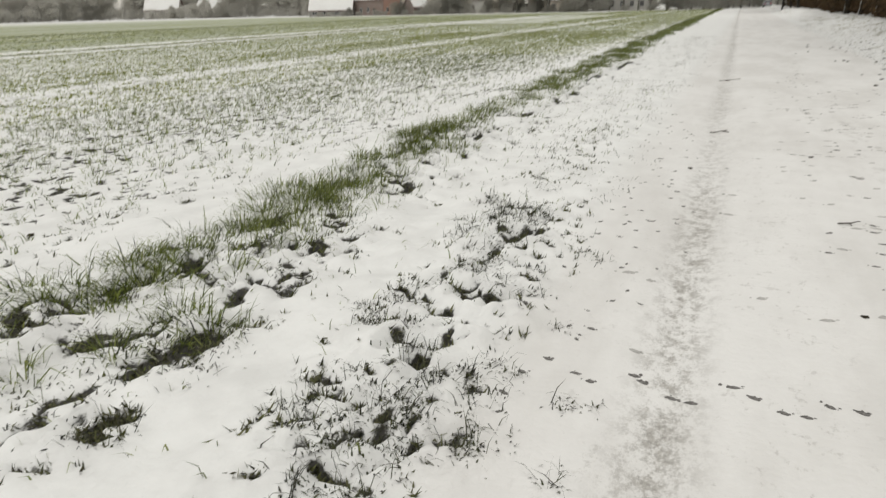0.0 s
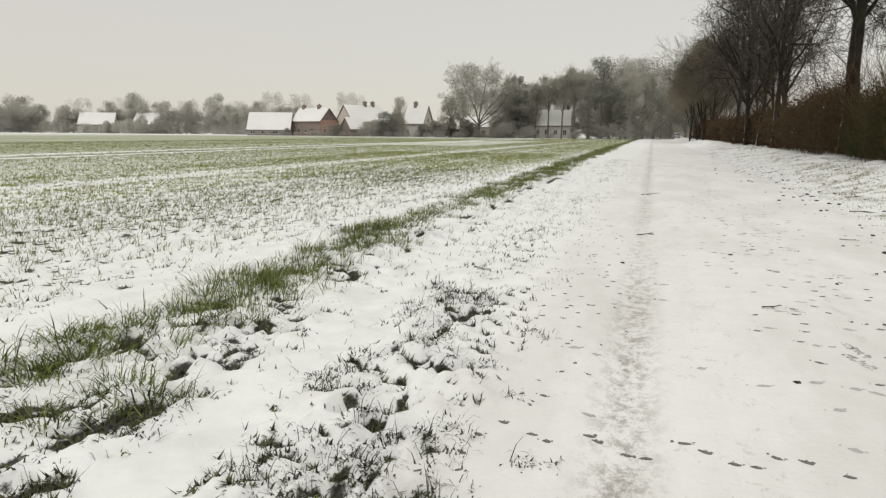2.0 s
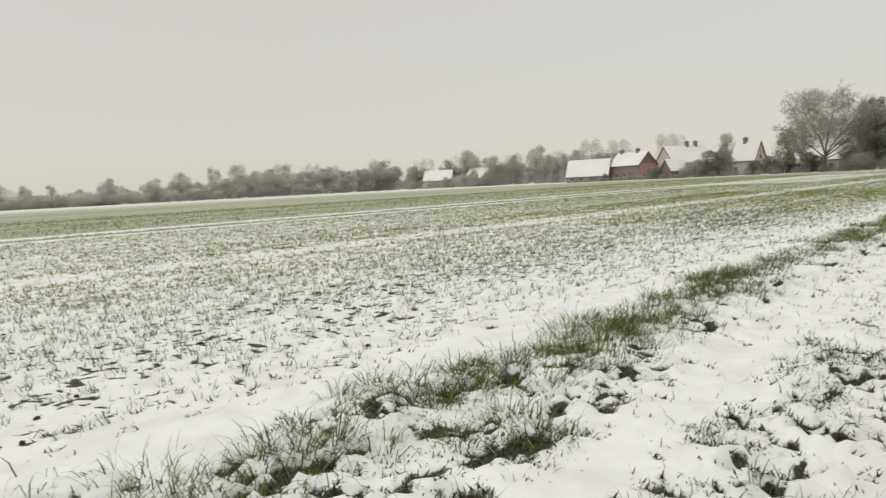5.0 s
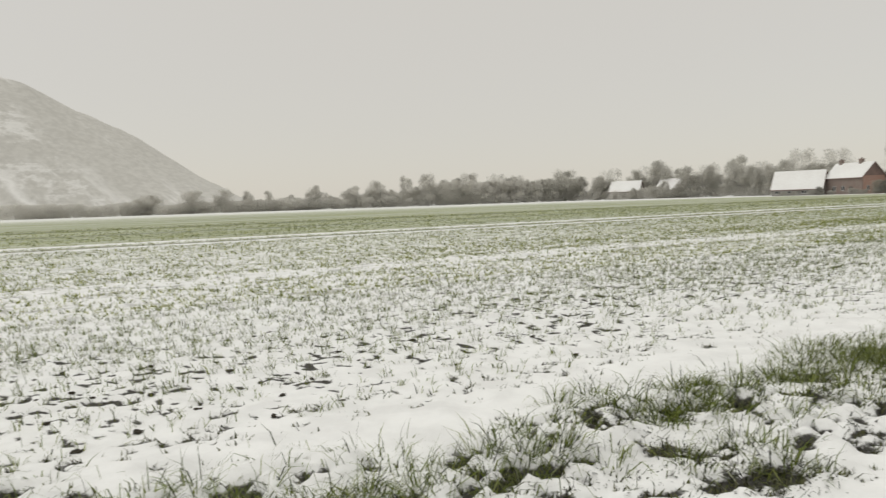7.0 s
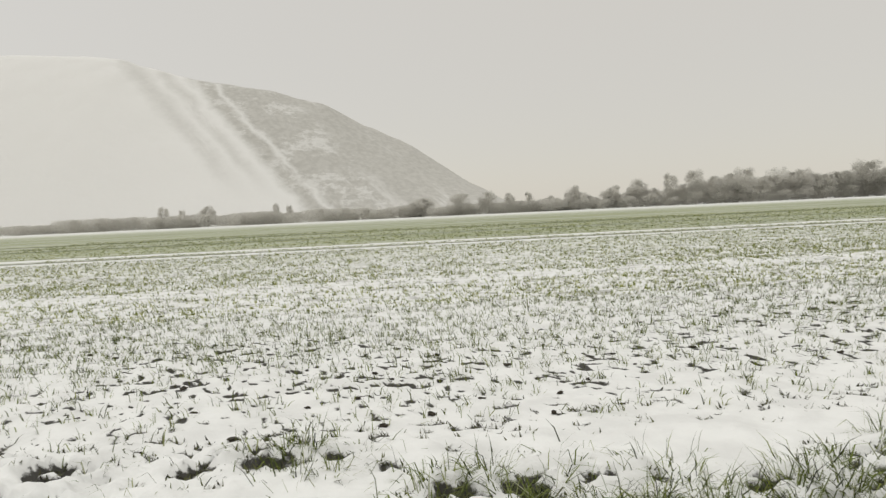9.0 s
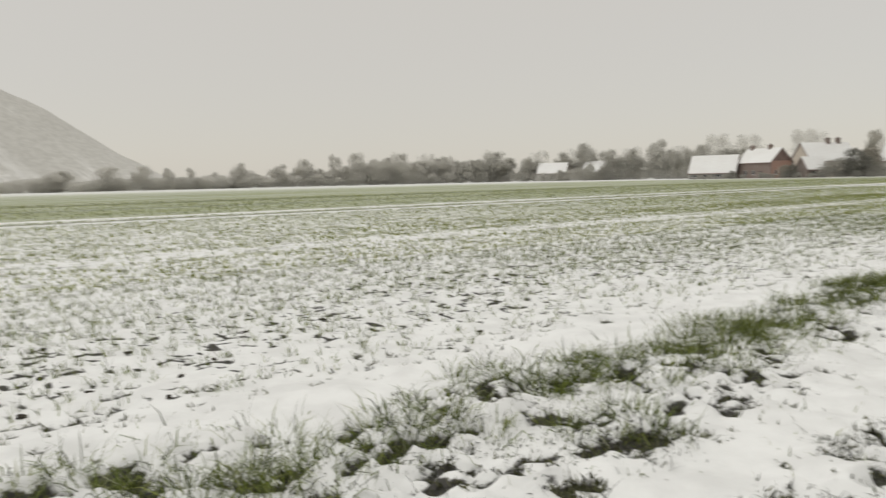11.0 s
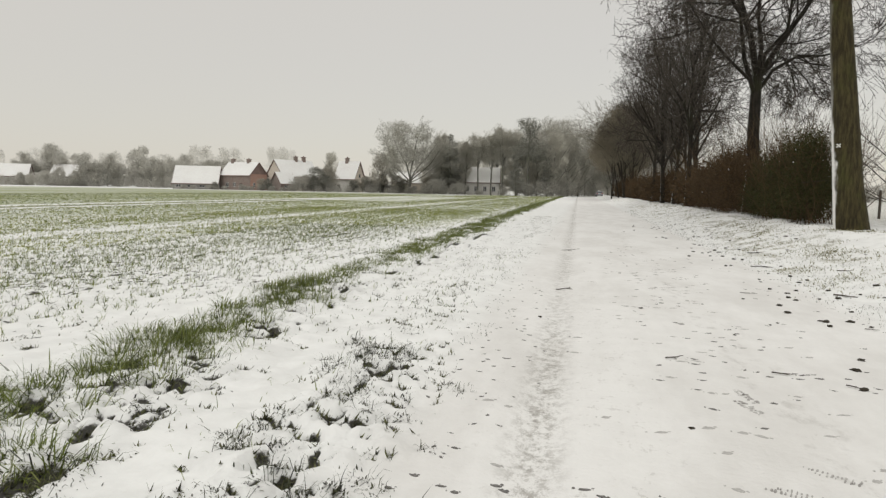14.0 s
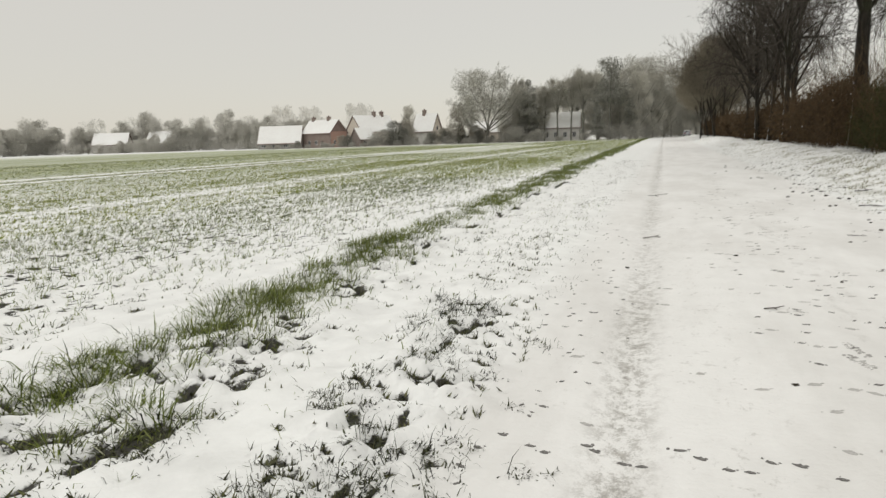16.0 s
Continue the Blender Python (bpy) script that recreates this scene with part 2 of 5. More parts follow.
def bark(name, a, b, snow=0.0):
    g = Mat(name, 0.9)
    n = g.noise(14, 5, 0.65, (1, 1, 0.18))
    n2 = g.noise(1.6, 4, 0.6, (1, 1, 0.5), 3.0)
    col = g.mix(g.ramp(n, 0.35, 0.66), a, b)
    col = g.mix(g.ramp(n2, 0.5, 0.72, 0.0, 0.6), col, (b[0] * 0.9, b[1] * 1.15, b[2] * 0.7))
    if snow:
        nm = g.nt.nodes.new("ShaderNodeNewGeometry").outputs["Normal"]
        dot = g.nt.nodes.new("ShaderNodeVectorMath")
        dot.operation = "DOT_PRODUCT"
        g.nt.links.new(nm, dot.inputs[0])
        dot.inputs[1].default_value = (-0.86, 0.45, 0.25)
        side = g.math("ADD", dot.outputs["Value"], g.math("MULTIPLY", g.math("SUBTRACT", n2, 0.5), 1.8))
        low = g.ramp(g.xyz()[2], 3.6, 2.0, 0.12, 1.0)
        col = g.mix(g.math("MULTIPLY", g.math("MULTIPLY", g.ramp(side, 0.66, 0.9), low), snow), col, (0.80, 0.80, 0.79))
    g.bump(n, 0.8, 0.03)
    return g.done(col)


MAT_BARK = bark("dark_bark", (0.014, 0.012, 0.010), (0.036, 0.031, 0.024), 0.9)
MAT_TRUNK = bark("mossy_bark", (0.027, 0.022, 0.011), (0.072, 0.060, 0.026), 0.95)
MAT_TWIG = leafy("dark_twigs", ((0.035, 0.029, 0.023), (0.066, 0.056, 0.046), (0.098, 0.085, 0.073)), 0.9)
# brown, but paler than the near twigs: some haze is in the colour
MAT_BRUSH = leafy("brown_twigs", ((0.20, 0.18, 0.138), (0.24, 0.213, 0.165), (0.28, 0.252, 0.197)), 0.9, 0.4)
MAT_BEECH = leafy("withered_leaves", ((0.036, 0.024, 0.012), (0.075, 0.046, 0.023), (0.105, 0.067, 0.032), (0.05, 0.037, 0.018)), 0.8)
MAT_YEW = leafy("dark_evergreen", ((0.026, 0.029, 0.008), (0.046, 0.052, 0.015), (0.058, 0.056, 0.02), (0.075, 0.049, 0.022)), 0.8)
# far bark, twigs and needles paled: distance haze is put into their colour
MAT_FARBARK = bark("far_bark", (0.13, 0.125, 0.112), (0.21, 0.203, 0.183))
MAT_FARTWIG = leafy("hazed_twigs", ((0.50, 0.488, 0.44), (0.57, 0.556, 0.505), (0.64, 0.628, 0.575)), 0.9, 0.72)
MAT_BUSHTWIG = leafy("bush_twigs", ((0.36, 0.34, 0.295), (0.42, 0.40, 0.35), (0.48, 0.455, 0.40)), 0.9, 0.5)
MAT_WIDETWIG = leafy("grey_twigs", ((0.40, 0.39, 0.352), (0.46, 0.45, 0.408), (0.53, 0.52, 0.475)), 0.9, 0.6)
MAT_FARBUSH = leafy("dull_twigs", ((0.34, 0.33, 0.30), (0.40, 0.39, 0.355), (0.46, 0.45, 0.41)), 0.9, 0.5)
# belt crowns go paler with distance: haze painted into the twig colour
MAT_BELTTWIG = leafy("hazed_belt_twigs", ((0.65, 0.638, 0.604), (0.69, 0.678, 0.642), (0.73, 0.72, 0.685)), 0.9, 0.72)
MAT_EDGETWIG = leafy("grey_hazed_belt_twigs", ((0.58, 0.57, 0.533), (0.62, 0.61, 0.57), (0.66, 0.65, 0.61)), 0.9, 0.72)
MAT_PALETWIG = leafy("white_hazed_twigs", ((0.73, 0.72, 0.69), (0.76, 0.75, 0.72), (0.80, 0.79, 0.76)), 0.9, 0.5)
MAT_FARPINE = leafy("hazed_needles", ((0.21, 0.21, 0.185), (0.26, 0.26, 0.232), (0.31, 0.31, 0.278)), 0.9, 0.4)


def brick_material(name, a, b, mortar):
    g = Mat(name, 0.9)
    n = g.nt.nodes.new("ShaderNodeTexBrick")
    mp = g.nt.nodes.new("ShaderNodeMapping")
    mp.inputs["Rotation"].default_value = (radians(90), 0, 0)
    g.nt.links.new(g.tc, mp.inputs[0])
    g.nt.links.new(mp.outputs[0], n.inputs["Vector"])
    n.inputs["Color1"].default_value, n.inputs["Color2"].default_value, n.inputs["Mortar"].default_value = (*a, 1), (*b, 1), (*mortar, 1)
    n.inputs["Scale"].default_value = 1.0
    n.inputs["Brick Width"].default_value, n.inputs["Row Height"].default_value, n.inputs["Mortar Size"].default_value = 0.25, 0.075, 0.008
    return g.done(g.mix(g.ramp(g.noise(0.8, 4), 0.35, 0.7, 0.0, 0.45), n.outputs["Color"], mortar))


MAT_BRICK = brick_material("red_brick", (0.34, 0.20, 0.162), (0.40, 0.24, 0.192), (0.38, 0.29, 0.25))
MAT_DARKWALL = simple("weathered_wall", (0.26, 0.255, 0.24), (0.36, 0.355, 0.335), 1.5, 0.9)
# dark brick of chimneys and annexe; on the red house it stands for shade
MAT_DARKBRICK = brick_material("dark_brick", (0.22, 0.165, 0.145), (0.27, 0.20, 0.175), (0.28, 0.25, 0.23))
MAT_CREAM = simple("cream_render", (0.60, 0.54, 0.47), (0.68, 0.62, 0.55), 1.5, 0.9)
MAT_GREYWALL = simple("grey_render", (0.52, 0.51, 0.48), (0.63, 0.62, 0.59), 1.5, 0.9)
MAT_TILE = simple("roof_tiles", (0.16, 0.12, 0.11), (0.26, 0.19, 0.17), 4.0, 0.85)
MAT_FRAME = simple("painted_frame", (0.5, 0.5, 0.48), (0.62, 0.61, 0.6), 3.0, 0.6)
MAT_DOOR = simple("dark_door", (0.10, 0.09, 0.08), (0.16, 0.14, 0.12), 5.0, 0.7)
glass = Mat("window_glass", 0.12)
MAT_GLASS = glass.done((0.06, 0.065, 0.07))
MAT_CAR = Mat("grey_car_paint", 0.3, 0.3).done((0.30, 0.31, 0.33))
MAT_TYRE = simple("tyre_rubber", (0.02, 0.02, 0.02), (0.04, 0.04, 0.04), 20, 0.9)
MAT_LAMP = Mat("red_lens", 0.2).done((0.35, 0.03, 0.02))
MAT_MARK = simple("white_mark_paint", (0.75, 0.75, 0.72), (0.82, 0.82, 0.8), 30, 0.7)


def hill_material():
    g = Mat("heap_scrub_and_snow", 0.9)
    x, y, z = g.xyz()
    n = g.noise(0.035, 5, 0.6, (1, 1, 1.0))
    # streaks that run down the slope
    com, nz = g.nt.nodes.new("ShaderNodeCombineXYZ"), g.nt.nodes.new("ShaderNodeTexNoise")
    g.put(g.math("MULTIPLY", g.math("ADD", g.math("MULTIPLY", y, 1.14), z), 0.055), com.inputs[0])
    g.put(g.math("MULTIPLY", g.math("SUBTRACT", z, g.math("MULTIPLY", y, 0.7)), 0.013), com.inputs[1])
    g.nt.links.new(com.outputs[0], nz.inputs["Vector"])
    nz.inputs["Scale"].default_value, nz.inputs["Detail"].default_value, nz.inputs["Roughness"].default_value = 1.0, 6.0, 0.68
    streak = nz.outputs["Fac"]
    # s runs across the streaks; scrub holds one flank, snow the other
    s = g.math("ADD", g.math("ADD", g.math("MULTIPLY", y, 1.14), z), g.math("MULTIPLY", g.math("SUBTRACT", n, 0.5), 14))
    s = g.math("ADD", s, g.math("MULTIPLY", g.math("SUBTRACT", g.noise(0.11, 5, 0.7, shift=4.0), 0.5), 9))
    high = g.ramp(z, 10, 42)
    scrub = g.ramp(s, -35, -23)
    for a, b, soft, amount in ((-66, -54, 6, 0.4), (-47, -38, 5, 0.45)):
        scrub = g.math("MAXIMUM", scrub, g.math("MULTIPLY", g.math("MULTIPLY", g.band(s, a, b, soft), high), amount))
    vein = g.math("MULTIPLY", g.band(s, -18, -13.5, 2.5), g.ramp(g.noise(0.05, 4, 0.6, shift=2.0), 0.30, 0.5, 0.15, 0.8))
    low = g.math("MULTIPLY", g.math("MULTIPLY", g.band(s, 0, 26, 10), g.ramp(z, 34, 20)), g.ramp(streak, 0.45, 0.6))
    patch = g.math("MAXIMUM", g.math("MAXIMUM", vein, g.math("MULTIPLY", low, 0.75)), g.math("MULTIPLY", g.ramp(streak, 0.54, 0.68), 0.6))
    mottle = g.math("MULTIPLY", g.band(s, -30, 30, 12), g.ramp(g.noise(0.045, 6, 0.75, (1, 1, 1.6), 9.0), 0.5, 0.62, 0.0, 0.6))
    patch = g.math("MAXIMUM", patch, mottle)
    scrub = g.math("MULTIPLY", scrub, g.math("SUBTRACT", 1.0, patch))
    # scrub in pale greys near the sky's tone: haze painted into the colour
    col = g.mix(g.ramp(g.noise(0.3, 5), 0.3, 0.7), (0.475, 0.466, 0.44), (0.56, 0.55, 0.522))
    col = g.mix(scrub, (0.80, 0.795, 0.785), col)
    g.bump(g.noise(0.08, 3), 0.3, 2.0)
    return g.done(col)


MAT_HILL = hill_material()


# ---- mesh helpers ----
def hashed(xi, yi, seed):
    h = (xi.astype(np.int64) * 374761393 + yi.astype(np.int64) * 668265263 + seed * 974711) & 0xFFFFFFFF
    h = ((h ^ (h >> 13)) * 1274126177) & 0xFFFFFFFF
    return ((h ^ (h >> 16)) & 0xFFFF) / 65535.0


def vnoise(x, y, seed=0):
    xi, yi = np.floor(x), np.floor(y)
    fx, fy = x - xi, y - yi
    fx, fy = fx * fx * (3 - 2 * fx), fy * fy * (3 - 2 * fy)
    a, b = hashed(xi, yi, seed), hashed(xi + 1, yi, seed)
    c, d = hashed(xi, yi + 1, seed), hashed(xi + 1, yi + 1, seed)
    return (a * (1 - fx) + b * fx) * (1 - fy) + (c * (1 - fx) + d * fx) * fy


def fbm(x, y, seed=0, octaves=4):
    total, amp, norm = 0.0, 1.0, 0.0
    for k in range(octaves):
        total = total + amp * vnoise(x * 2**k, y * 2**k, seed + k)
        norm, amp = norm + amp, amp * 0.5
    return total / norm


def smooth(v, a, b):
    t = np.clip((v - a) / (b - a), 0, 1)
    return t * t * (3 - 2 * t)


def strip_x(y):
    return np.interp(y, [-6, -1, 0, 1, 2, 3, 4.4, 6.8, 9, 12.6, 20, 34, 59, 240], [-4.4, -3.7, -3.2, -2.8, -2.9, -2.85, -3.0, -3.03, -3.08, -3.12, -3.25, -3.6, -3.95, -6.0])


# tufts that stand out along the verge: place, blades, spread
TUFTS = ((-3.16, 2.22, 150, 0.17), (-2.98, 2.6, 110, 0.16), (-2.81, 3.0, 110, 0.16), (-2.76, 3.5, 150, 0.17), (-3.0, 4.42, 160, 0.2), (-3.02, 3.95, 90, 0.16),
         (-3.1, 5.85, 140, 0.22), (-3.2, 7.13, 180, 0.24), (-2.42, 2.25, 90, 0.13), (-2.12, 2.24, 90, 0.12), (-2.65, 1.48, 120, 0.17), (-2.78, 1.15, 120, 0.15),
         (-2.83, 0.65, 120, 0.15), (-2.9, 0.35, 90, 0.13), (-2.52, 0.72, 80, 0.14), (-3.26, -0.26, 90, 0.13), (-3.13, 0.08, 80, 0.12), (-3.9, -1.13, 80, 0.14),
         (-2.95, 5.1, 120, 0.2), (-3.05, 6.5, 110, 0.2), (-2.6, 4.2, 50, 0.15))
# dark hollows between the tufts and the trodden snow, shade painted into the ground: place, reach
HOLLOWS = ((-2.24, 1.59, 0.15), (-1.91, 1.53, 0.10), (-2.3, 1.19, 0.14), (-2.16, 1.95, 0.13), (-2.07, 2.17, 0.12), (-2.25, 3.46, 0.12), (-2.4, 3.98, 0.13), (-2.16, 2.98, 0.10),
           (-2.45, 4.98, 0.17), (-2.95, 2.0, 0.14), (-2.5, 2.0, 0.13), (-2.6, 5.9, 0.16), (-2.62, 7.3, 0.18), (-2.72, 8.8, 0.2), (-2.75, 2.85, 0.11), (-2.62, 3.3, 0.12))


def lumps(x, y):
    """Uneven clumps of snow with gaps between, 0 in the gaps."""
    return 0.5 * fbm(x * 8.5, y * 8.5, 21, 2) + 0.5 * fbm(x * 15.0, y * 15.0, 27, 2)


def rough_verge(x, y):
    """How much the verge strip and the roadside weeds break up the snow, 0 to 1."""
    strip = np.exp(-(((x - strip_x(y) - 0.24) / 0.70) ** 4)) * smooth(fbm(x * 1.7, y * 1.7, 61), 0.30, 0.52)
    belt = 1.05 * np.exp(-(((x + 1.08 + 0.06 * (y - 3)) / 0.42) ** 4)) * smooth(y, 0.6, 1.8) * (1 - 0.75 * smooth(y, 4.6, 6.0)) * (1 - smooth(y, 16.0, 26.0)) * smooth(fbm(x * 2.2, y * 2.2, 71, 3), 0.28, 0.50)
    return np.clip(strip + belt, 0, 1)


def bare_and_shade(x, y):
    """Where earth shows through and gap shade is painted: in the field's rows, under the verge strip, among the
    roadside weeds.
    """
    x, y = np.asarray(x, float), np.asarray(y, float)
    near = 1 - smooth(np.hypot(x, y), 16, 30)
    weeds = smooth(x, -2.0, -1.7)
    lump = lumps(x, y) * (1 - 0.6 * weeds) + 0.6 * weeds * fbm(x * 19.0, y * 19.0, 29, 2)
    gaps = rough_verge(x, y) * (1 - smooth(lump + 0.02 * weeds, 0.345, 0.475))
    for a, b, reach in HOLLOWS:
        d = ((x - a) / (reach * 0.8)) ** 2 + ((y - b) / reach) ** 2
        gaps = np.maximum(gaps, 1.4 * np.exp(-d) * (1 - smooth(fbm(x * 17.0, y * 17.0, 35, 2), 0.45, 0.60)))
    # darker ground at the foot of the tufts, their shade included
    for a, b, k, spread in TUFTS:
        d = ((x - a - 0.04) / spread) ** 2 + ((y - b + 0.05) / (spread * 1.2)) ** 2
        gaps = np.maximum(gaps, 1.0 * np.exp(-d) * (1 - smooth(lump, 0.42, 0.56)))
    field = 0.95 * (0.6 * smooth(-x, 3.7, 4.1) + 0.4 * smooth(-x, 4.4, 5.6)) * (0.55 + 0.45 * smooth(fbm(x * 0.7, y * 0.5, 83), 0.30, 0.55)) * smooth(fbm(x * 17.0, y * 12.5, 81, 2), 0.60, 0.74) * (1 - 0.85 * smooth(-x, 6.5, 10.5))
    return np.clip(gaps + field, 0, 1) * near


def height(x, y):
    x, y = np.asarray(x, float), np.asarray(y, float)
    near = 1 - smooth(np.hypot(x, y), 14, 34)
    z = -0.03 * np.exp(-(((x + 0.006 * y) / 0.17) ** 2)) - 0.012 * np.exp(-(((x - 1.55 + 0.006 * y) / 0.25) ** 2))
    verge = smooth(-x, 0.55, 1.2) * (1 - smooth(-x, 3.6, 4.8))
    z = z + verge * (0.05 + near * (0.10 * (fbm(x * 1.1, y * 1.1, 3) - 0.5) + 0.085 * (fbm(x * 3.6, y * 3.6, 7) - 0.5)))
    z = z + near * rough_verge(x, y) * (0.02 + 0.26 * np.clip(lumps(x, y) - 0.44, -0.12, 0.2))
    field = smooth(-x, 3.9, 4.8)
    z = z + field * (0.01 + near * (0.055 * (fbm(x * 4.0, y * 2.6, 11) - 0.5) + 0.028 * (fbm(x * 1.2, y * 0.9, 12) - 0.5) + 0.035 * (fbm(x * 11.0, y * 8.0, 13, 2) - 0.5)))
    road = smooth(x, -0.8, -0.4) * (1 - smooth(x, 3.0, 3.6))
    z = z + road * near * 0.02 * (fbm(x * 3.0, y * 1.6, 17) - 0.5)
    z = z - 0.02 * bare_and_shade(x, y) * field - 0.035 * bare_and_shade(x, y) * (1 - field)
    bank = smooth(x, 3.2, 6.3)
    z = z + 0.55 * bank - 0.35 * smooth(x, 9.0, 22.0) + bank * (1 - smooth(np.hypot(x, y), 25, 50)) * (0.12 * (fbm(x * 2.2, y * 2.2, 31) - 0.5) + 0.22 * (fbm(x * 0.8, y * 0.6, 33) - 0.5))
    return z


def link_arrays(name, verts, tris, material, parent=None):
    """A mesh of triangles from arrays."""
    me = bpy.data.meshes.new(name)
    me.vertices.add(len(verts))
    me.vertices.foreach_set("co", np.asarray(verts, np.float32).ravel())
    me.loops.add(3 * len(tris))
    me.polygons.add(len(tris))
    me.loops.foreach_set("vertex_index", np.asarray(tris, np.int32).ravel())
    me.polygons.foreach_set("loop_start", np.arange(0, 3 * len(tris), 3, dtype=np.int32))
    me.materials.append(material)
    me.update(calc_edges=True)
    ob = new(name, me)
    ob.parent = parent
    return ob


def part(name, bm, material, parent, label="", soft=False):
    me = bpy.data.meshes.new(name)
    bm.normal_update()
    bm.to_mesh(me)
    bm.free()
    me.materials.append(material)
    if soft:
        me.polygons.foreach_set("use_smooth", [True] * len(me.polygons))
    ob = new(name, me)
    ob.parent = parent
    return tagged(ob, label)


def add_box(bm, lo, hi, bevel=0.0):
    mid, size = [(a + b) / 2 for a, b in zip(lo, hi)], [b - a for a, b in zip(lo, hi)]
    made = bmesh.ops.create_cube(bm, size=1.0, matrix=Matrix.Translation(mid) @ Matrix.Diagonal((*size, 1)))
    if bevel:
        edges = list({e for v in made["verts"] for e in v.link_edges})
        bmesh.ops.bevel(bm, geom=edges, offset=bevel, segments=1, affect="EDGES")
    return bm


def box(lo, hi, bevel=0.0):
    return add_box(bmesh.new(), lo, hi, bevel)


def empty(name, m, label, category, group=""):
    ob = new(name)
    ob.empty_display_size = 0.2
    ob.matrix_world = m
    return tagged(ob, label, category, group)


# ---- ground ----
def lines(lo, a, b, hi, step, grow):
    mid = list(np.arange(a, b + step / 2, step))
    s, v = step, b
    while v < hi:
        s *= grow
        v += s
        mid.append(min(v, hi))
    s, v = step, a
    while v > lo:
        s *= grow
        v -= s
        mid.insert(0, max(v, lo))
    return np.array(mid)


def build_ground():
    gx = np.concatenate([lines(-1500, -8.0, -4.2, -4.2, 0.05, 1.075)[:-1], np.arange(-4.2, -0.45, 0.03), lines(-0.45, -0.45, 3.6, 1500, 0.06, 1.08)])
    gy = lines(-600, -3.0, 8.0, 2500, 0.04, 1.065)
    xx, yy = np.meshgrid(gx, gy)
    zz = height(xx, yy)
    nx, ny = len(gx), len(gy)
    verts = np.stack([xx, yy, zz], -1).reshape(-1, 3)
    i = (np.arange(ny - 1)[:, None] * nx + np.arange(nx - 1)[None]).ravel()
    tris = np.concatenate([np.stack([i, i + 1, i + nx + 1], -1), np.stack([i, i + nx + 1, i + nx], -1)])
    ob = link_arrays("ground", verts, tris, MAT_GROUND)
    ob.data.polygons.foreach_set("use_smooth", [True] * len(ob.data.polygons))
    ob.data.attributes.new("bare", "FLOAT", "POINT").data.foreach_set("value", bare_and_shade(xx, yy).ravel().astype(np.float32))
    return tagged(ob, "snow-covered ground with a farm track, grassy verges and a sown field", "ground", kind="structure")


ground = build_ground()


# ---- blades: crop, grass, herbs ----
def blades(name, px, py, length, width, lean, material, rng, label, category, bend=0.6, sink=0.01, plain=False, away=None):
    """Curved blades of two joined pieces, rooted at px, py."""
    n = len(px)
    ang, tilt = rng.uniform(0, 2 * np.pi, n), lean * rng.uniform(0.15, 1.0, n)
    if away is not None:
        ang = np.where(np.isnan(away), ang, away + rng.normal(0, 0.6, n))
    side = np.stack([-np.sin(ang), np.cos(ang), np.zeros(n)], -1)
    side = side * np.cos(ang * 3)[:, None] + np.stack([np.cos(ang), np.sin(ang), np.zeros(n)], -1) * 0.5
    side /= np.linalg.norm(side, axis=1)[:, None]
    out = np.stack([np.cos(ang), np.sin(ang), np.zeros(n)], -1)
    up = np.array([0, 0, 1.0])
    root = np.stack([px, py, height(px, py) - sink], -1)
    d1 = out * np.sin(tilt)[:, None] + up * np.cos(tilt)[:, None]
    t2 = tilt + bend * rng.uniform(0.2, 1.6, n)
    d2 = out * np.sin(t2)[:, None] + up * np.cos(t2)[:, None]
    mid = root + d1 * (length * 0.55)[:, None]
    tip = mid + d2 * (length * 0.45)[:, None]
    w = (side * width[:, None]) / 2
    if plain:
        ob = link_arrays(name, np.stack([root - w, root + w, (mid + tip) / 2], 1).reshape(-1, 3), np.arange(3 * n).reshape(-1, 3), material)
        return tagged(ob, label, category, kind="stuff")
    verts = np.stack([root - w, root + w, mid - w * 0.8, mid + w * 0.8, tip], 1).reshape(-1, 3)
    k = np.arange(n)[:, None] * 5
    tris = np.concatenate([k + [0, 1, 3], k + [0, 3, 2], k + [2, 3, 4]], 1).reshape(-1, 3)
    ob = link_arrays(name, verts, tris, material)
    return tagged(ob, label, category, kind="stuff")


TRAMS = ((-31.2, -29.6), (-27.7, -26.4), (-13.7, -12.2))


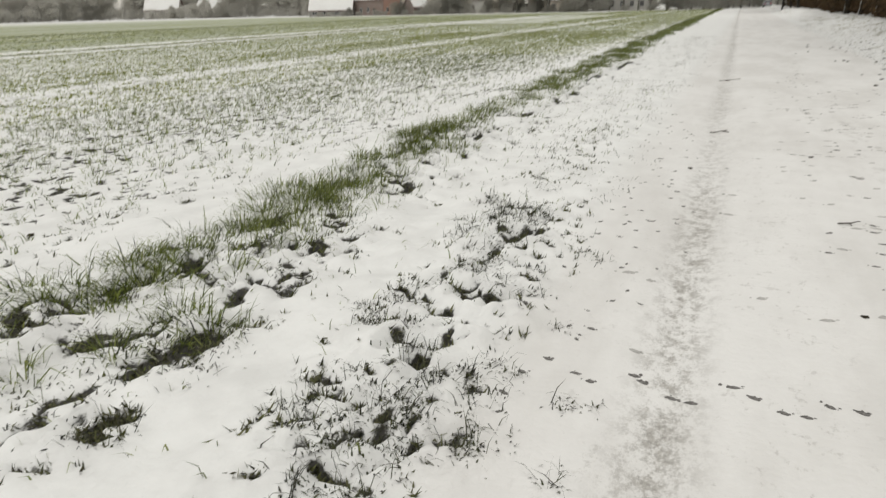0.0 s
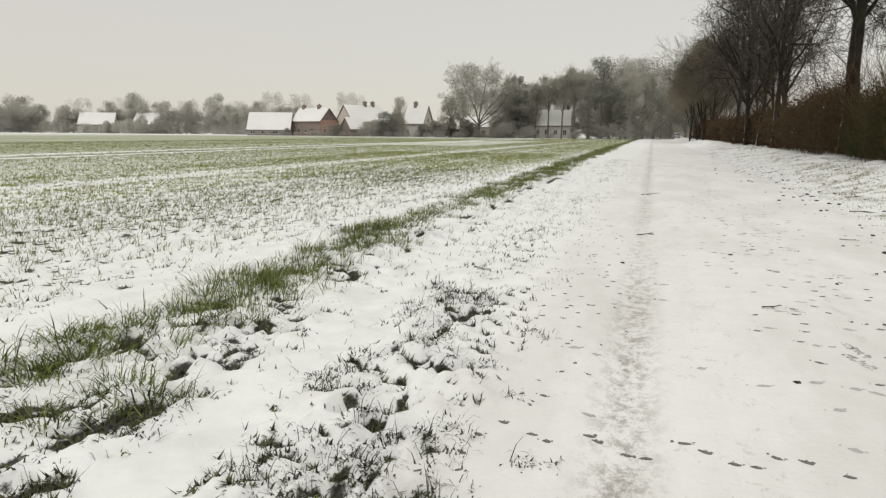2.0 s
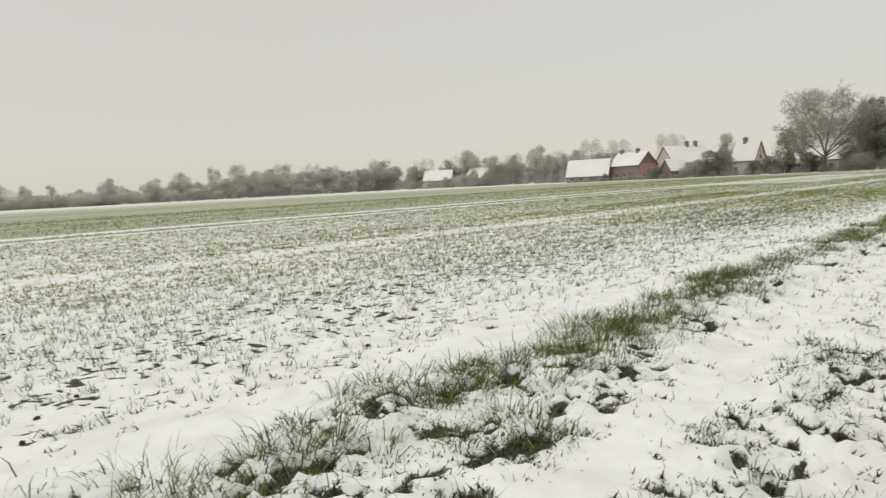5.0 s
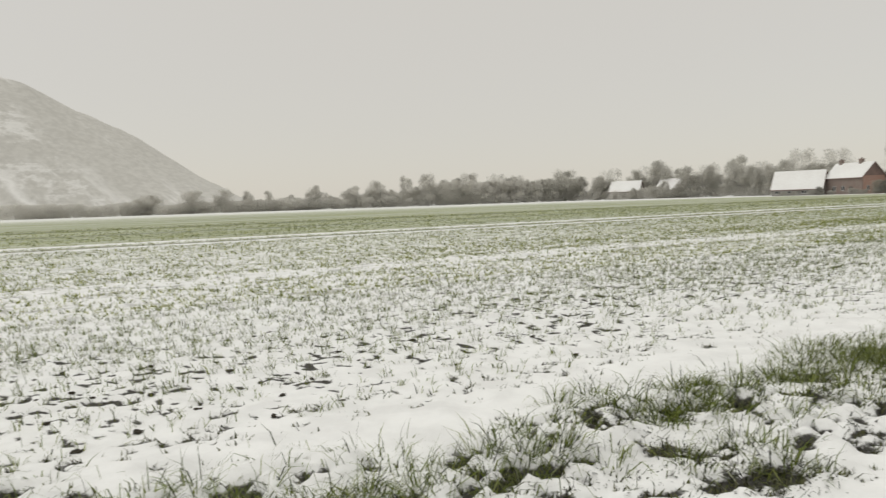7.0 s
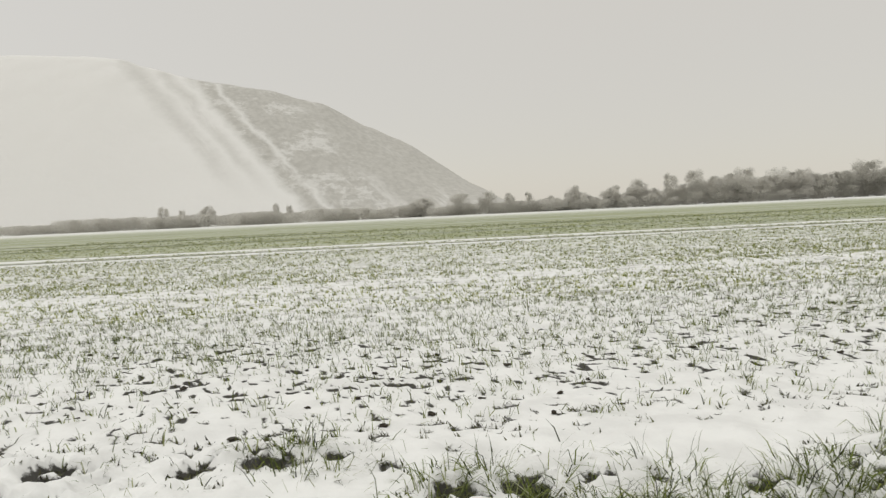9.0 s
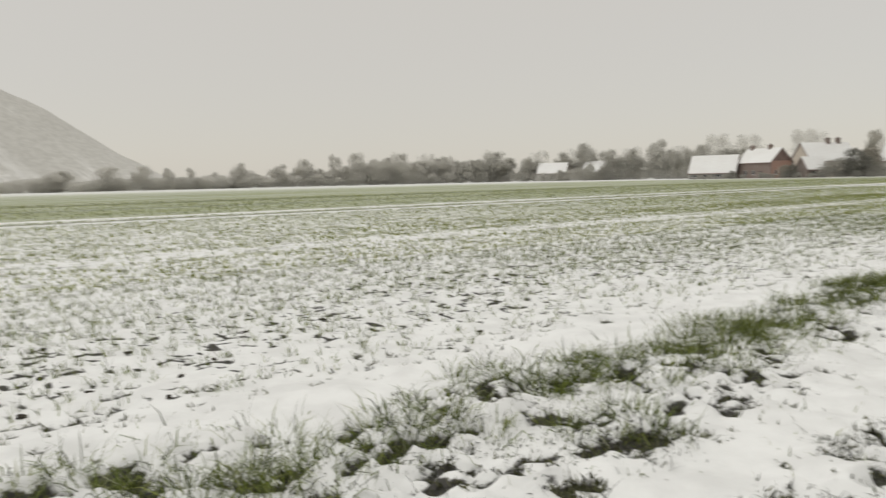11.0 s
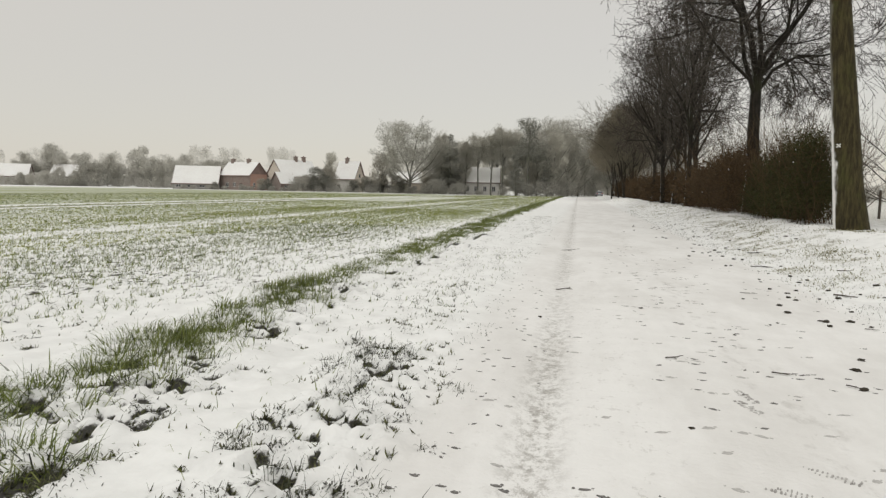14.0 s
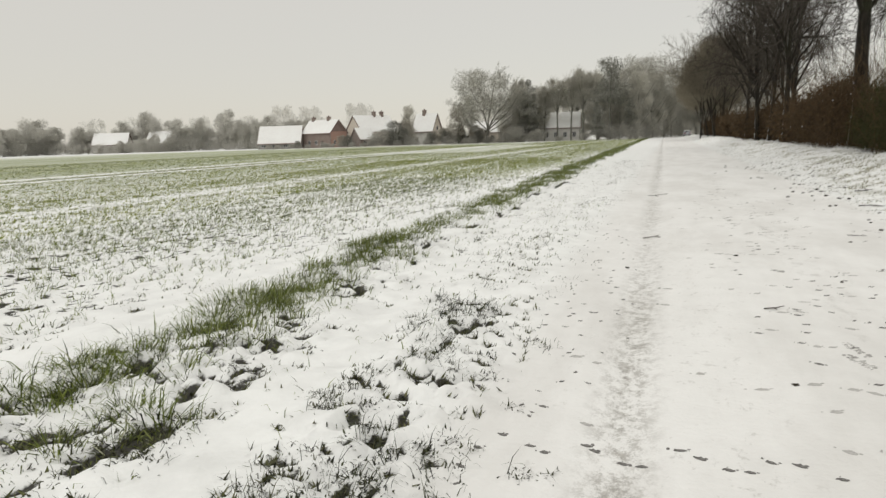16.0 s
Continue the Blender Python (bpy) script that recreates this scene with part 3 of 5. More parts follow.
def crop():
    rng = np.random.default_rng(5)
    xs, ys, size = [], [], []
    for x0, x1, y0, y1, per, blade, scale in ((-9.5, -4.1, -6, 22, 135, 4, 1.0), (-18, -9.5, -9, 42, 115, 3, 1.25), (-9.5, -4.2, 22, 42, 115, 3, 1.25), (-7.5, -4.2, 42, 110, 30, 3, 1.8),
                                       (-30, -18, -14, 64, 34, 3, 1.7), (-18, -7.5, 42, 110, 26, 3, 1.8),
                                       (-62, -30, -25, 130, 8, 3, 2.6), (-30, -6, 110, 178, 8, 3, 2.8)):
        n = int((x1 - x0) * (y1 - y0) * per)
        x, y = rng.uniform(x0, x1, n), rng.uniform(y0, y1, n)
        row = 0.15 * scale
        x = np.round(x / row) * row + rng.normal(0, 0.018 * scale, n)
        keep = rng.uniform(0, 1, n) < np.clip((fbm(x * 0.5, y * 0.35, 41) - 0.05) * 2.2, 0.7, 1)
        keep &= rng.uniform(0, 1, n) < smooth(-x, 4.1, 6.2) * 0.88 + 0.12 * smooth(-x, 3.9, 4.2)
        keep &= rng.uniform(0, 1, n) < 0.45 + 0.9 * vnoise(x * 1.15, y * 0.02, 47)
        for a, b in TRAMS:
            keep &= ~((x > a) & (x < b) & (rng.uniform(0, 1, n) < (0.93 if a < -20 else 0.7)))
        x, y = x[keep], y[keep]
        for _ in range(blade):
            xs.append(x + rng.normal(0, 0.010 * scale, len(x)))
            ys.append(y + rng.normal(0, 0.022 * scale, len(x)))
            size.append(np.full(len(x), scale))
    x, y, s = np.concatenate(xs), np.concatenate(ys), np.concatenate(size)
    for name, some, label in (("winter_wheat", s < 1.1, "young green winter wheat poking through the snow"), ("winter_wheat", s > 1.1, "young green winter wheat further out on the snowy field")):
        a, c, k = x[some], y[some], s[some]
        n = len(a)
        far = 1.0 if k[0] < 1.1 else 2.3
        blades(name, a, c, rng.uniform(0.045, 0.13, n) * (0.75 + 0.25 * k), rng.uniform(0.0035, 0.0085, n) * (0.3 + 0.7 * k) * far, 0.8, MAT_CROPFAR if k[0] > 1.1 else MAT_CROP, rng, label, "crop", 0.8, 0.01, k[0] > 1.1)


crop()


def verge_grass():
    rng = np.random.default_rng(8)
    xs, ys, ln, aw = [], [], [], []
    for a, b, k, spread in TUFTS:
        # several crowns of blades that fan outwards
        for _ in range(5):
            ca, cb, q = a + rng.normal(0, spread * 0.75), b + rng.normal(0, spread), int(k * 0.42)
            dx, dy = rng.normal(0, 0.045, q), rng.normal(0, 0.05, q)
            xs.append(ca + dx), ys.append(cb + dy), ln.append(rng.uniform(0.06, 0.24, q)), aw.append(np.arctan2(dy, dx))
    for y0, y1, tufts, per in ((-5, 2, 95, 20), (2, 4.6, 75, 24), (4.6, 9.5, 190, 36), (9.5, 24, 320, 42), (24, 70, 420, 44), (70, 190, 420, 30)):
        ty = rng.uniform(y0, y1, tufts)
        wide = np.interp(ty, [0, 4, 8, 20], [0.5, 0.42, 0.38, 0.45])
        tx = strip_x(ty) + rng.normal(0, 1, tufts) * wide * 0.62
        dense = fbm(tx * 1.6, ty * 1.1, 55)
        for a, b, d in zip(tx, ty, dense):
            k = int(per * np.clip((d - 0.34) * 5.5, 0.5 if b > 4.6 else 0.1, 1.7))
            spread = 0.05 + 0.07 * rng.random()
            far = 1.0 if b < 24 else 1.35
            dx, dy = rng.normal(0, spread, k) * far, rng.normal(0, spread * 1.2, k) * far
            xs.append(a + dx), ys.append(b + dy), aw.append(np.arctan2(dy, dx))
            ln.append(rng.uniform(0.05, 0.19, k) * (0.6 + 0.5 * np.clip(d * 1.6, 0, 1)) * far)
    # single blades out on the snow of the verge
    k = 700
    xs.append(rng.uniform(-2.6, -0.9, k)), ys.append(rng.uniform(-2, 14, k)), ln.append(rng.uniform(0.04, 0.13, k)), aw.append(np.full(k, np.nan))
    x, y, length = np.concatenate(xs), np.concatenate(ys), np.concatenate(ln)
    away, width = np.concatenate(aw), rng.uniform(0.0035, 0.009, len(x)) * np.interp(y, [0, 12, 40, 150], [0.9, 1.2, 1.8, 3.4])
    some = y + rng.normal(0, 0.5, len(x)) < 3.4
    for k, mat, lean, label in ((some, MAT_TUFT, 1.3, "dark flattened grass tufts dusted with snow"), (~some, MAT_GRASS, 1.0, "long green grass tufts half buried in snow along the verge")):
        blades("verge_grass", x[k], y[k], length[k], width[k], lean, mat, rng, label, "grass", 1.0, 0.02, False, away[k])


verge_grass()


def bank_grass():
    rng = np.random.default_rng(9)
    y = rng.uniform(5, 60, 330)
    x = 5.4 + rng.normal(0, 0.8, 330)
    xs, ys = [], []
    for a, b in zip(x, y):
        k = int(rng.integers(4, 22) * np.clip((fbm(np.array([a * 1.1]), np.array([b * 0.6]), 91)[0] - 0.36) * 6, 0.1, 1.6))
        xs.append(a + rng.normal(0, 0.16, k)), ys.append(b + rng.normal(0, 0.2, k))
    for _ in range(16):
        xs.append(6.5 + rng.normal(0, 0.5, 60)), ys.append(16.9 + rng.normal(0, 0.45, 60))
    for a, b, wide, deep, k in ((4.6, 18.8, 0.35, 1.2, 2400), (4.3, 15.6, 0.35, 0.9, 2000), (3.8, 12.3, 0.25, 0.8, 900), (4.0, 10.2, 0.3, 0.9, 1100), (4.9, 13.2, 0.3, 0.8, 1400), (5.2, 22.5, 0.4, 1.5, 1800)):
        u, v = a + rng.normal(0, wide, k), b + rng.normal(0, deep, k)
        some = fbm(u * 3.0, v * 3.0, 97) > 0.47
        xs.append(u[some]), ys.append(v[some])
    x, y = np.concatenate(xs), np.concatenate(ys)
    blades("bank_grass", x, y, rng.uniform(0.03, 0.09, len(x)), rng.uniform(0.006, 0.012, len(x)) * np.interp(y, [5, 20, 60], [1, 1.6, 3]), 1.5, MAT_STRAW, rng,
           "yellowed grass on the bank in front of the hedge", "grass", 0.9, 0.01)


bank_grass()


def verge_herbs():
    rng = np.random.default_rng(13)
    xs, ys = [], []
    for a, b, k, spread in TUFTS:
        k = int(k * (1.6 if 1 < b < 3 else 0.5))
        xs.append(a + 0.10 + rng.normal(0, spread, k)), ys.append(b - 0.10 + rng.normal(0, spread * 1.1, k))
    for a, b, reach in HOLLOWS:
        xs.append(a + rng.normal(0, reach * 0.7, 110)), ys.append(b + rng.normal(0, reach * 0.8, 110))
    for _ in range(250):
        b = rng.uniform(1.2, 5.0)
        a = -1.08 + rng.normal(0, 0.25) - 0.06 * (b - 3)
        if fbm(np.array([a * 2.1]), np.array([b * 2.1]), 77)[0] < 0.47:
            continue
        k = rng.integers(14, 44)
        xs.append(a + rng.normal(0, 0.035, k)), ys.append(b + rng.normal(0, 0.035, k))
    for _ in range(330):
        b = rng.uniform(5, 34)
        a = -1.3 + rng.normal(0, 0.42) - 0.01 * b
        k = rng.integers(4, 18)
        xs.append(a + rng.normal(0, 0.07, k)), ys.append(b + rng.normal(0, 0.07, k))
    for _ in range(1500):
        b = rng.uniform(4, 50)
        a = 3.2 + abs(rng.normal(0, 1.4))
        k = rng.integers(4, 16)
        xs.append(a + rng.normal(0, 0.10, k)), ys.append(b + rng.normal(0, 0.12, k))
    x, y = np.concatenate(xs), np.concatenate(ys)
    blades("verge_herbs", x, y, rng.uniform(0.010, 0.036, len(x)), rng.uniform(0.004, 0.011, len(x)), 1.5, MAT_HERB, rng,
           "small dark frosted weeds sticking out of the snow", "weeds", 0.6, 0.004)
    some = rng.uniform(0, 1, len(x)) < np.where((x > -2) & (x < 0), 0.34, 0.1)
    x, y = x[some] + rng.normal(0, 0.03, some.sum()), y[some] + rng.normal(0, 0.03, some.sum())
    blades("verge_stalks", x, y, rng.uniform(0.04, 0.14, len(x)), rng.uniform(0.0025, 0.0048, len(x)), 1.25, MAT_HERB, rng,
           "thin dark grass stalks among the frosted weeds", "grass", 0.9, 0.004)


verge_herbs()


def leaf_litter():
    """Rotten leaves and broken stalks in the gaps of the snow."""
    rng = np.random.default_rng(15)
    xs, ys = [], []
    for x0, x1, y0, y1, k in ((-4.4, -2.0, -3, 14, 220000), (-2.0, -0.5, 0.5, 9, 260000), (-9, -4.4, -4, 14, 70000)):
        a, b = rng.uniform(x0, x1, k), rng.uniform(y0, y1, k)
        keep = rng.uniform(0.1, 0.8, k) < bare_and_shade(a, b)
        xs.append(a[keep]), ys.append(b[keep])
    x, y = np.concatenate(xs), np.concatenate(ys)
    blades("leaf_litter", x, y, rng.uniform(0.02, 0.075, len(x)), rng.uniform(0.006, 0.02, len(x)), 1.5, MAT_LITTER, rng,
           "rotten leaves and stalks in the gaps of the snow", "leaves", 0.5, 0.003, True)


leaf_litter()


# ---- trees ----
def tubes(polys):
    """Verts and triangles of tapered tubes; each is (points, radii, sides)."""
    verts, tris, base = [], [], 0
    for pts, rad, sides in polys:
        pts = np.asarray(pts, float)
        d = pts[-1] - pts[0]
        d = d / (np.linalg.norm(d) + 1e-9)
        u = np.cross(d, (0.0, 0.0, 1.0) if abs(d[2]) < 0.9 else (1.0, 0.0, 0.0))
        u /= np.linalg.norm(u)
        v = np.cross(d, u)
        a = np.arange(sides) * (2 * np.pi / sides)
        ring = np.cos(a)[:, None] * u + np.sin(a)[:, None] * v
        body = (pts[:, None, :] + ring[None] * np.asarray(rad)[:, None, None]).reshape(-1, 3)
        verts.append(body)
        k = len(pts)
        i = np.arange(k - 1)[:, None] * sides
        j = np.arange(sides)[None]
        j2 = (j + 1) % sides
        q = np.stack([i + j, i + j2, i + sides + j2, i + sides + j], -1).reshape(-1, 4) + base
        tris.append(q[:, [0, 1, 2]]), tris.append(q[:, [0, 2, 3]])
        base += len(body)
    return np.concatenate(verts), np.concatenate(tris)


def wander(rng, p, d, length, steps, crook, rise):
    pts, d = [np.array(p, float)], np.array(d, float)
    for _ in range(steps):
        d = d + rng.normal(0, crook, 3) + np.array([0, 0, rise])
        d /= np.linalg.norm(d)
        pts.append(pts[-1] + d * (length / steps))
    return pts


def turned(rng, d, angle):
    side = np.cross(d, rng.normal(0, 1, 3))
    side /= np.linalg.norm(side) + 1e-9
    return d * math.cos(angle) + side * math.sin(angle)


def grow(rng, p, d, length, radius, level, plan, wood, twigs, low=0.55):
    """plan: for each level (children, angle, length ratio, crook, rise)."""
    kids, angle, ratio, crook, rise = plan[level]
    steps = 5 if level < 2 else (4 if level < 4 else 3) if len(plan) == 5 else 4 if level < 3 else 2
    pts = wander(rng, p, d, length, steps, crook, rise)
    end = radius * (0.62 if level == 0 else 0.3)
    rad = np.linspace(radius, end, steps + 1)
    last = level == len(plan) - 1
    (twigs if level >= len(plan) - 2 else wood).append((pts, rad, 10 if level == 0 else 6 if level == 1 else 4 if level == 2 else 3))
    if last:
        return
    for k in range(kids):
        f = 1.0 if level == 0 and k < 3 else rng.uniform(0.25, 1.0) if level else rng.uniform(low, 1.0)
        s = min(int(f * steps), steps - 1)
        at = pts[s] + (pts[s + 1] - pts[s]) * (f * steps - s)
        heading = (pts[s + 1] - pts[s]) / np.linalg.norm(pts[s + 1] - pts[s])
        r = np.interp(f * steps, range(steps + 1), rad)
        grow(rng, at, turned(rng, heading, angle * rng.uniform(0.6, 1.25)), length * ratio * rng.uniform(0.7, 1.2) * (1.15 - 0.35 * f * (level > 0)),
             max(r * (rng.uniform(0.5, 0.75) if level == 0 else rng.uniform(0.35, 0.55)), 0.006), level + 1, plan, wood, twigs, low)


def crown_sprays(rng, high, across, sprays, base, size, half, core=0.25):
    """Corners of slim sprays of fine twigs that fill an uneven rounded crown, three for each."""
    cents = []
    for _ in range(22):
        a, f = rng.uniform(0, 6.28), rng.uniform(0, 1)
        z = high * (base + 0.12 + (0.82 - base) * f)
        reach = across / 2 * math.sqrt(max(0.02, 1 - (abs(f - 0.42) / 0.68) ** 2)) * rng.uniform(0.25, 0.8)
        r = across * rng.uniform(0.10, 0.2)
        k = int(sprays * (1 - core)) // 22
        v = rng.normal(0, 1, (k, 3))
        v /= np.linalg.norm(v, axis=1)[:, None]
        v *= (rng.uniform(0.2, 1, k) ** 0.5 * (0.82 + 0.25 * rng.random(k)))[:, None]
        cents.append(v * (r, r, min(r, (high - z) * 0.95 + 0.05 * high)) + (math.cos(a) * reach, math.sin(a) * reach, z))
    # the body of the crown behind its outer clumps
    k = int(sprays * core)
    v = rng.normal(0, 1, (k, 3))
    v /= np.linalg.norm(v, axis=1)[:, None]
    v *= (rng.uniform(0.05, 1, k) ** 0.4)[:, None]
    low, tall = max(base, 0.0) * high, high * 0.93
    cents.append(v * (across * 0.40, across * 0.40, (tall - low) / 2) + (0, 0, (tall + low) / 2))
    c = np.concatenate(cents)
    c = c[c[:, 2] > 0.05]
    n = len(c)
    a = rng.normal(0, 1, (n, 3)) + (0, 0, 0.4) + c / (across * 0.5) * (0.8, 0.8, 0.3)
    a /= np.linalg.norm(a, axis=1)[:, None]
    b = np.cross(a, rng.normal(0, 1, (n, 3)))
    b /= np.linalg.norm(b, axis=1)[:, None]
    s = size * rng.uniform(0.5, 1.4, n)[:, None]
    w = b * half * rng.uniform(0.6, 1.6, n)[:, None]
    return np.stack([c - w, c + w, c + a * s], 1).reshape(-1, 3)


def tree(name, m, seed, trunk, radius, plan, label, bark_mat, twig_mat, lean=(0, 0, 1), least=0.006, group="", stems=1, gap=0.0, high=0.0, across=0.0, low=0.55, sprays=0, cloud=0, cloud_base=0.16, limbs=()):
    rng = np.random.default_rng(seed)
    ob = empty(name, m, label, "tree", group)
    wood, twigs = [], []
    for k in range(stems):
        a = rng.uniform(0, 6.28)
        p = (gap * math.cos(a) * rng.random(), gap * math.sin(a) * rng.random(), -0.15)
        d = np.array(lean, float) + (rng.normal(0, 0.10, 3) * (stems > 1))
        if limbs:
            # a trunk that forks into chosen limbs: height share, direction, length, radius
            pts = wander(rng, p, d / np.linalg.norm(d), trunk, 5, 0.045, 0.0)
            wood.append((pts, np.linspace(radius, radius * 0.72, 6), 10))
            for f, way, length, r in limbs:
                q = min(int(f * 5), 4)
                at, way = pts[q] + (pts[q + 1] - pts[q]) * (f * 5 - q), np.array(way, float)
                grow(rng, at, way / np.linalg.norm(way), length, r, 1, plan, wood, twigs, low)
            continue
        grow(rng, p, d / np.linalg.norm(d), trunk * rng.uniform(0.85, 1.1) if stems > 1 else trunk, radius * rng.uniform(0.6, 1.0) if stems > 1 else radius, 0,
             plan, wood, twigs, low)
    if high:
        # true height and width of the whole tree
        tips = np.concatenate([np.asarray(p) for p, _, _ in twigs])
        sz = high / np.percentile(tips[:, 2], 99.5)
        sxy = across / 2 / np.percentile(np.hypot(tips[:, 0], tips[:, 1]), 97)
        wood = [(np.asarray(p) * (sxy, sxy, sz), r, s) for p, r, s in wood]
        twigs = [(np.asarray(p) * (sxy, sxy, sz), r, s) for p, r, s in twigs]
    twigs = [(p, np.maximum(r, least), s) for p, r, s in twigs]
    # root flare
    flare = []
    for p, r, s in wood:
        if s == 10:
            r = np.array(r)
            r[0] *= 1.12
        flare.append((p, r, s))
    t = link_arrays("trunk", *tubes(flare), bark_mat, ob)
    t.data.polygons.foreach_set("use_smooth", [True] * len(t.data.polygons))
    tagged(t, "rough bark trunk and limbs")
    cv, ct = tubes(twigs)
    if sprays:
        # fine sprays of twigs round the branch ends
        ends = np.array([np.asarray(p)[rng.integers(1, len(p))] for p, _, _ in twigs])
        c = ends[rng.integers(0, len(ends), sprays)] + rng.normal(0, 0.012 * (high or 9.0), (sprays, 3))
        a = rng.normal(0, 1, (sprays, 3)) + (0, 0, 0.5)
        a /= np.linalg.norm(a, axis=1)[:, None]
        b = np.cross(a, rng.normal(0, 1, (sprays, 3)))
        b /= np.linalg.norm(b, axis=1)[:, None]
        s = 0.03 * (high or 9.0) * rng.uniform(0.5, 1.3, sprays)[:, None]
        w = b * least * 0.8
        k = np.arange(sprays)[:, None] * 3 + len(cv)
        cv = np.concatenate([cv, np.stack([c - w, c + w, c + a * s], 1).reshape(-1, 3)])
        ct = np.concatenate([ct, k + [0, 1, 2]])
    if cloud:
        v = crown_sprays(rng, high, across, cloud, cloud_base, 0.034 * high, least * 1.3, 0.1)
        ct = np.concatenate([ct, np.arange(len(v)).reshape(-1, 3) + len(cv)])
        cv = np.concatenate([cv, v])
    tagged(link_arrays("crown", cv, ct, twig_mat, ob), "bare winter twigs")
    return ob


def on(x, y, dz=0.0, rz=0.0, s=1.0):
    return pose(x, y, float(height(x, y)) + dz, 0, 0, rz) @ Matrix.Scale(s, 4)


ROW = "bare trees along the track"
# the thick mossy trunk with a painted mark
PLAN_OLD = [(4, 0.38, 0.8, 0.012, 0.0), (7, 0.75, 0.5, 0.15, 0.06), (8, 0.75, 0.52, 0.18, 0.05), (6, 0.75, 0.5, 0.2, 0.04), (3, 0.6, 0.55, 0.2, 0.02)]
old_tree = tree("tree", on(6.62, 17.4), 3, 5.9, 0.355, PLAN_OLD, "thick mossy tree trunk with snow stuck to its windward side", MAT_TRUNK, MAT_TWIG,
                (-0.105, 0.03, 1), 0.010, ROW, low=0.97)
bmx = bmesh.new()
for r in (38, -38):
    bmesh.ops.create_cube(bmx, size=1.0, matrix=Matrix.Rotation(radians(r), 4, "Y") @ Matrix.Diagonal((0.13, 0.012, 0.025, 1)))
mark = part("painted_mark", bmx, MAT_MARK, old_tree, "small white painted cross")
mark.location = (-0.49, -0.16, 2.0)
mark.rotation_euler = (0, 0, radians(-52))
# the forked spreading tree behind the hedge
PLAN_FORK = [(0, 0, 0, 0, 0), (16, 0.85, 0.45, 0.27, 0.05), (9, 0.85, 0.5, 0.22, 0.0), (6, 0.8, 0.52, 0.25, -0.03), (4, 0.75, 0.55, 0.25, -0.05)]
FORKS = ((0.99, (-0.12, 0.1, 1), 8.5, 0.16), (0.98, (0.5, -0.1, 0.95), 8.0, 0.13), (0.84, (-0.26, 0.1, 1.0), 9.0, 0.11), (0.99, (0.7, 0.3, 0.6), 5.0, 0.09),
         (0.93, (-0.7, -0.3, 0.75), 5.0, 0.08), (0.95, (0.1, 0.7, 0.8), 6.5, 0.11), (0.97, (0.15, -0.6, 0.9), 6.0, 0.10),
         (0.87, (0.6, 0.2, 0.75), 6.5, 0.09), (0.96, (0.4, -0.4, 0.9), 7.0, 0.11))
tree("tree", on(7.3, 30.3), 12, 5.9, 0.29, PLAN_FORK, "dark bare tree forking into wide crooked limbs", MAT_BARK, MAT_TWIG, (0.0, 0, 1), 0.009, ROW, sprays=9000, limbs=FORKS)
# upright stems further along
PLAN_TALL = [(15, 0.62, 0.52, 0.03, 0.0), (8, 0.8, 0.6, 0.22, 0.06), (7, 0.85, 0.6, 0.26, 0.02), (4, 0.8, 0.6, 0.25, 0.0)]
TALL = "tall slender bare tree with many upright branches"
tall = [tree("tree", on(6.9, 45.0), 21, 8.0, 0.17, PLAN_TALL, TALL, MAT_BARK, MAT_TWIG, (0.02, 0, 1), 0.013, ROW, high=16.0, across=9.0, low=0.3, sprays=3500),
        tree("tree", on(8.1, 50.0), 22, 8.6, 0.19, PLAN_TALL, TALL, MAT_BARK, MAT_TWIG, (-0.02, 0, 1), 0.013, ROW, high=17.0, across=9.5, low=0.3, sprays=3500),
        tree("tree", on(7.0, 52.5), 23, 7.0, 0.13, PLAN_TALL, TALL, MAT_BARK, MAT_TWIG, (0.03, 0, 1), 0.012, ROW, high=15.0, across=9.0, low=0.3, sprays=3500)]
for k, x, y, rz, s in ((0, 6.9, 66.0, 140, 0.95), (1, 6.7, 56.5, 70, 0.95), (0, 7.2, 61.0, 260, 0.95),
                    (1, 10.5, 70.0, 110, 0.8), (2, 10.8, 82.0, 150, 0.85)):
    copy_thing(tall[k], on(x, y, 0, rz, s))
# rounded crown that leans over the track
PLAN_ROUND = [(6, 0.5, 0.85, 0.03, 0.02), (7, 0.6, 0.6, 0.12, 0.03), (6, 0.75, 0.6, 0.18, 0.02), (4, 0.8, 0.6, 0.2, 0.0)]
brush = tree("tree", on(6.9, 112.0), 31, 4.6, 0.18, PLAN_ROUND, "multi-stemmed tree with a dense rounded brown crown", MAT_BARK, MAT_BRUSH, (0, 0, 1), 0.016, ROW,
             stems=7, gap=1.6, high=15.6, across=15.2, sprays=3000, cloud=64000, cloud_base=0.34)
for x, y, rz, s in ((8.6, 126.0, 80, 0.9), (7.6, 142.0, 200, 0.85), (8.5, 160.0, 120, 0.9)):
    copy_thing(brush, on(x, y, 0, rz, s))


